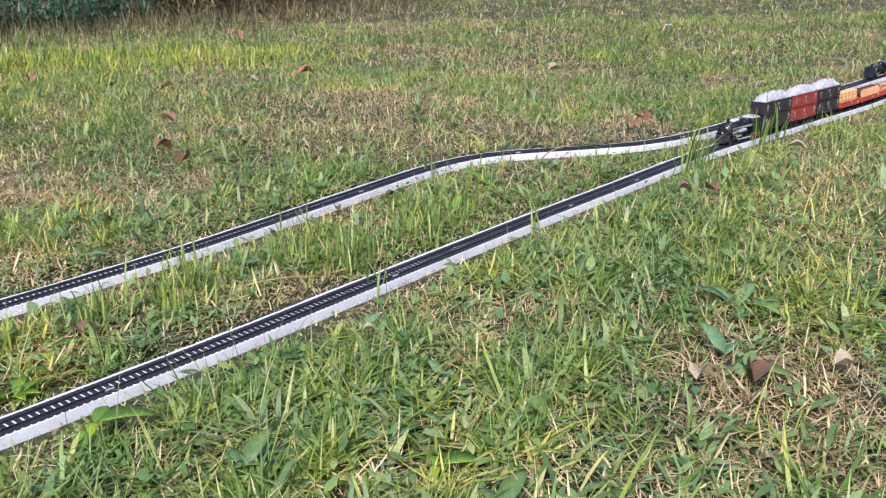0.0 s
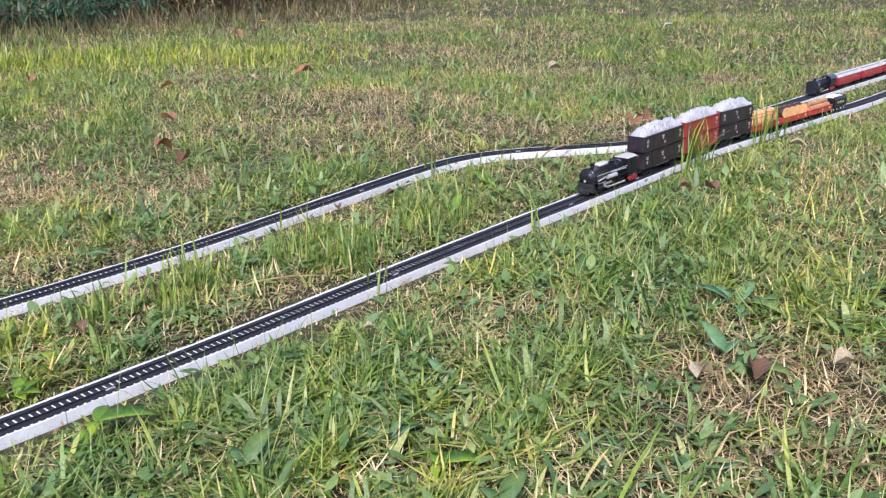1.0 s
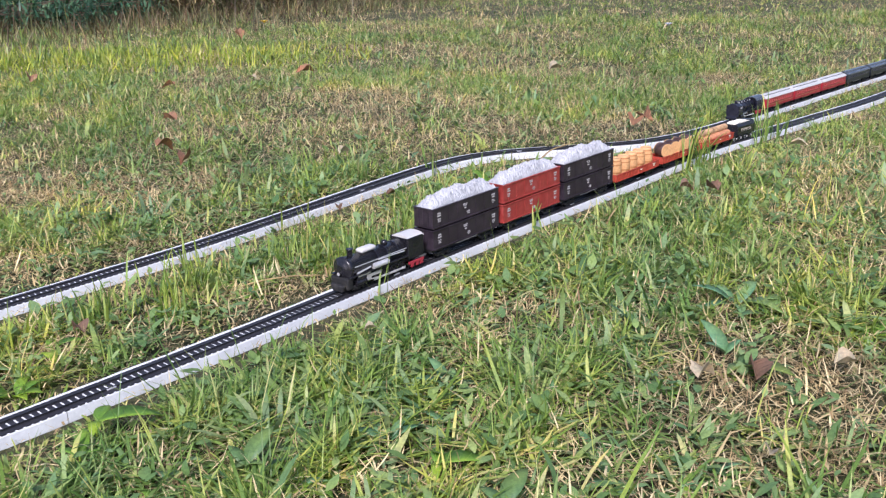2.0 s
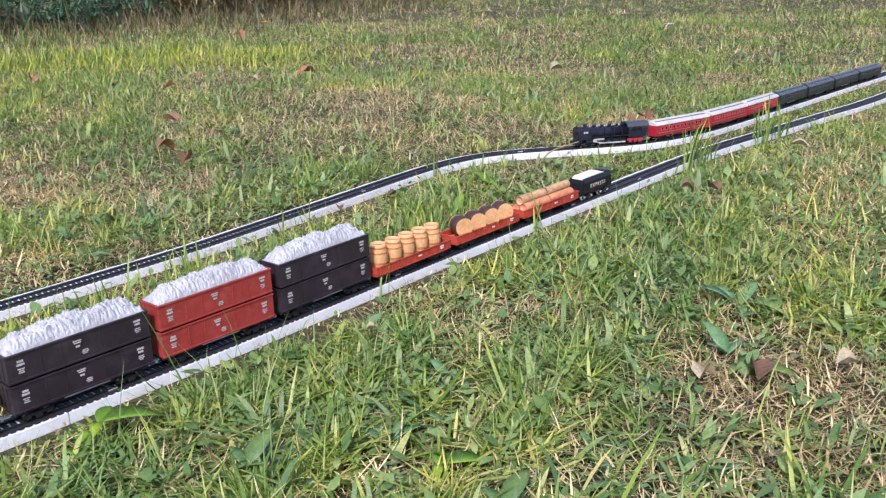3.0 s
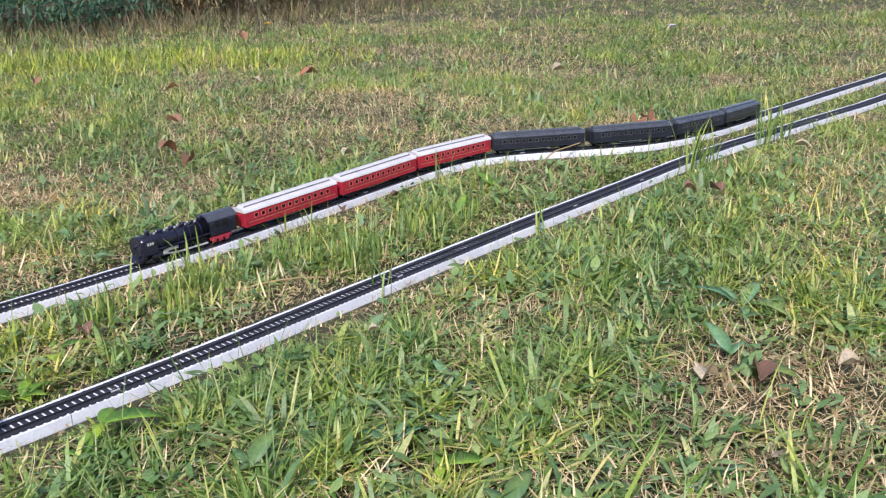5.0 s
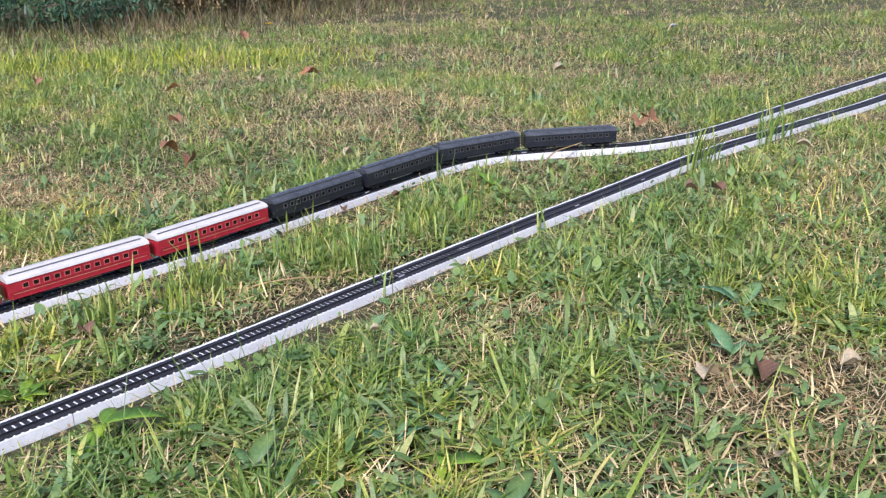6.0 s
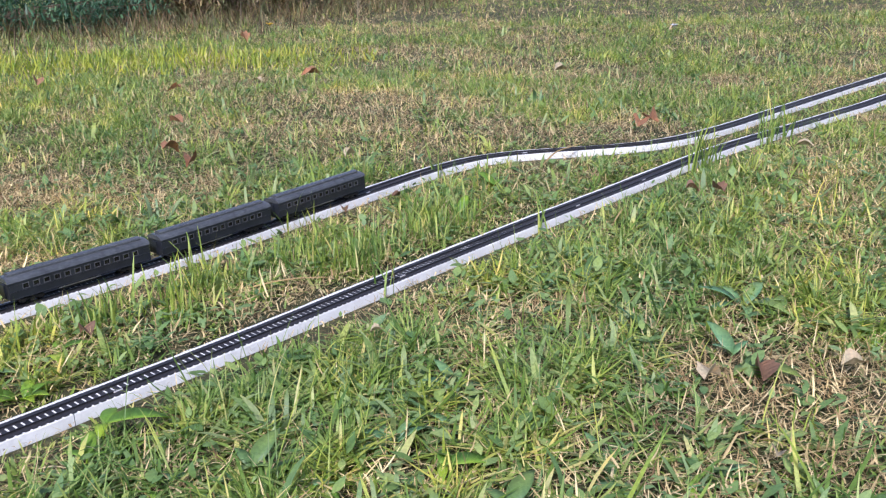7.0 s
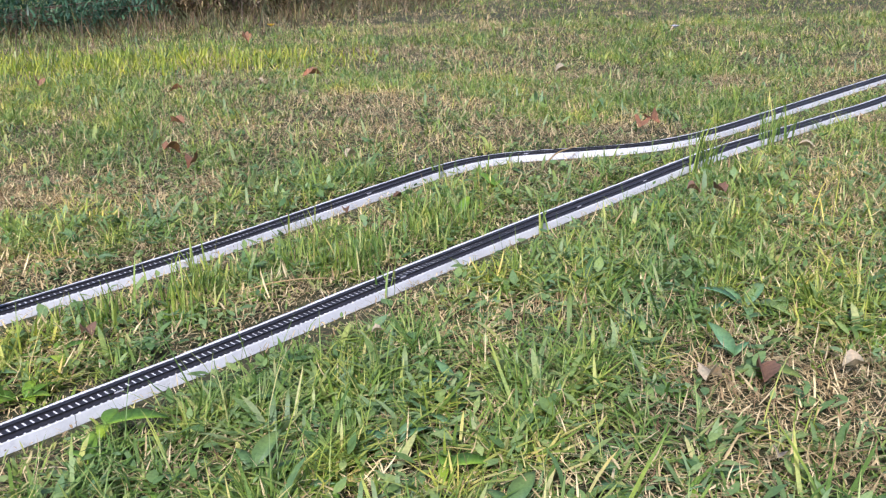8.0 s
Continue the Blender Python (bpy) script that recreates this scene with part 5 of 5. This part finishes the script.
dry_stem([(0.279, 1.545, 0.004), (0.270, 1.520, 0.030), (0.282, 1.528, 0.048), (0.293, 1.540, 0.056)], 0.0022, "curled pale dry stalk standing in the grass")
dry_stem([(-0.320, 1.262, 0.012), (-0.270, 1.268, 0.028), (-0.220, 1.270, 0.036), (-0.175, 1.262, 0.040)], 0.0016, "long dry grass stem lying between the tracks")
dry_stem([(0.190, 1.940, 0.030), (0.225, 1.985, 0.052), (0.262, 2.016, 0.058), (0.290, 2.036, 0.062)], 0.0022, "pale twig fallen across the toy track")
dry_stem([(-0.083, 1.290, 0.008), (-0.080, 1.280, 0.030), (-0.083, 1.270, 0.050)], 0.0018, "short seed stalk beside the foam strip")
dry_stem([(0.46, 1.36, 0.01), (0.52, 1.39, 0.02), (0.58, 1.44, 0.022)], 0.0015)
dry_stem([(0.62, 2.02, 0.012), (0.72, 2.03, 0.02), (0.80, 2.06, 0.022)], 0.0018)


def wild_flower(x, y, h, material, label):
    t = thing("wild_flower", label, "flower", "wild flowers")
    z = float(rise(x, y))
    bm = bmesh.new()
    tube(bm, (0, 0, 0), (0.004, 0, h), 0.0016, 6, 0.0010)
    part("stem", bm, M_WEED, t)
    for k in range(7):
        bm = leaf_bm(0.028, 0.013, 0.2, 0.3)
        bm.transform(Matrix.Translation((0.004, 0, h)) @ Matrix.Rotation(k * 0.9, 4, "Z") @ Matrix.Rotation(-0.5, 4, "Y"))
        part("petal", bm, material, t, "", True)
    t.location = (x, y, z)


wild_flower(-0.999, 5.601, 0.060, M_FLOWER, "yellow flower head in the long grass")
wild_flower(1.165, 5.011, 0.050, M_PETAL, "pale blue-white flower head in the grass")

# ---- shrubs and rough grass at the lawn's edge ----


def shrub(x, y, height, radius, seed, label, leaf=None):
    r = random.Random(seed)
    t = thing("shrub", label, "shrub", "shrubs at the lawn edge")
    t.location = (x, y, float(rise(x, y)) - 0.02)
    bm = bmesh.new()
    tips = []
    tube(bm, (0, 0, 0), (0, 0, height * 0.5), radius * 0.06, 8, radius * 0.04)
    for k in range(34):
        a, z0 = r.uniform(0, 6.28), height * r.uniform(0.03, 0.5)
        up = height * r.uniform(0.0, 0.5)
        rr = radius * r.uniform(0.55, 1.0) * (1.0 if z0 + up < height * 0.6 else 0.65)
        end = Vector((math.cos(a) * rr, math.sin(a) * rr, z0 + up))
        tube(bm, (0, 0, z0), end, radius * 0.012, 6, radius * 0.004)
        for q in range(9):
            tips.append((Vector((0, 0, z0)).lerp(end, r.uniform(0.35, 1.05)), r.uniform(0.06, 0.16)))
    for k in range(70):
        a, rr = r.uniform(0, 6.28), radius * r.uniform(0.75, 1.12)
        end = Vector((math.cos(a) * rr, math.sin(a) * rr, r.uniform(0.04, 0.22)))
        tube(bm, (0, 0, 0.1), end, radius * 0.005, 5, radius * 0.002)
        for q in range(6):
            tips.append((Vector((0, 0, 0.1)).lerp(end, r.uniform(0.6, 1.05)), r.uniform(0.08, 0.16)))
    part("trunk", bm, M_BARK, t, "grey-brown stems")
    g = np.random.RandomState(seed)
    c, w = np.array([p for p, _ in tips]), np.array([q for _, q in tips])
    n = 15000
    j = g.randint(0, len(c), n)
    p = c[j] + g.normal(0, 1, (n, 3)) * w[j][:, None] * 0.6
    p[:, 2] = np.maximum(p[:, 2], 0.015)
    me = blades_mesh("crown", p[:, 0], p[:, 1], p[:, 2], g.uniform(0.04, 0.075, n), g.uniform(0.008, 0.017, n), g.uniform(0, 6.28, n), g.uniform(0.2, 1.9, n), g.normal(0.4, 0.4, n), leaf or M_SHADEDSHRUB, 3)
    o = new("crown", me)
    o.parent = t
    return t


shrub(-3.15, 6.5, 1.7, 1.15, 1, "dense shrub with low branches at the lawn edge, green leaves darkened for shade")
shrub(-1.9, 7.8, 1.5, 1.0, 2, "tangled brown thicket of stems behind rough grass", M_ROUGH)
shrub(-4.5, 6.4, 1.7, 1.1, 3, "dense shrub with low branches at the lawn edge, green leaves darkened for shade")
shrub(-0.6, 9.9, 1.3, 0.8, 4, "tangled brown thicket of stems behind rough grass", M_ROUGH)

n = 30000
x, y = rng.uniform(-2.9, 0.1, n), rng.uniform(4.3, 9.0, n)
front = 4.55 + 1.45 * np.clip(x + 1.9, 0, 2) + 1.2 * (TUFT(x, y) - 0.5) + 0.6 * (LOW(x, y) - 0.5)
keep = rng.rand(n) < np.clip((y - front) / 1.4, 0.0, 0.8)
x, y = x[keep], y[keep]
n = len(x)
tagged(new("rough_grass", blades_mesh("rough_grass", x, y, rise(x, y), rng.gamma(4.0, 0.024, n).clip(0.03, 0.24), rng.uniform(0.0022, 0.0055, n), rng.uniform(0, 6.28, n),
                                      np.abs(rng.normal(0.5, 0.4, n)), np.abs(rng.normal(0.6, 0.5, n)), M_ROUGH, 4)),
       "tall brown and green rough grass below the shrubs", "rough grass", kind="stuff")

# long grass in front of the rough edge, sunlight put into its yellow colour
n = 14000
x, y = rng.uniform(-2.4, -0.3, n), rng.uniform(3.3, 5.0, n)
keep = rng.rand(n) < np.clip(1.2 - np.abs(y - 4.0 - 0.25 * np.clip(x + 1.2, 0, 1)) / 0.55, 0, 1) * TUFT(x, y) * np.clip((-0.2 - x) / 0.8, 0, 1)
x, y = x[keep], y[keep]
n = len(x)
tagged(new("long_grass", blades_mesh("long_grass", x, y, rise(x, y), rng.uniform(0.03, 0.085, n), rng.uniform(0.0025, 0.006, n), rng.uniform(0, 6.28, n),
                                     np.abs(rng.normal(0.4, 0.3, n)), np.abs(rng.normal(0.6, 0.4, n)), M_SUNLITGRASS, 3)),
       "long grass before the shrubs, sunlight put into its yellow-green colour", "grass", kind="stuff")

motions()
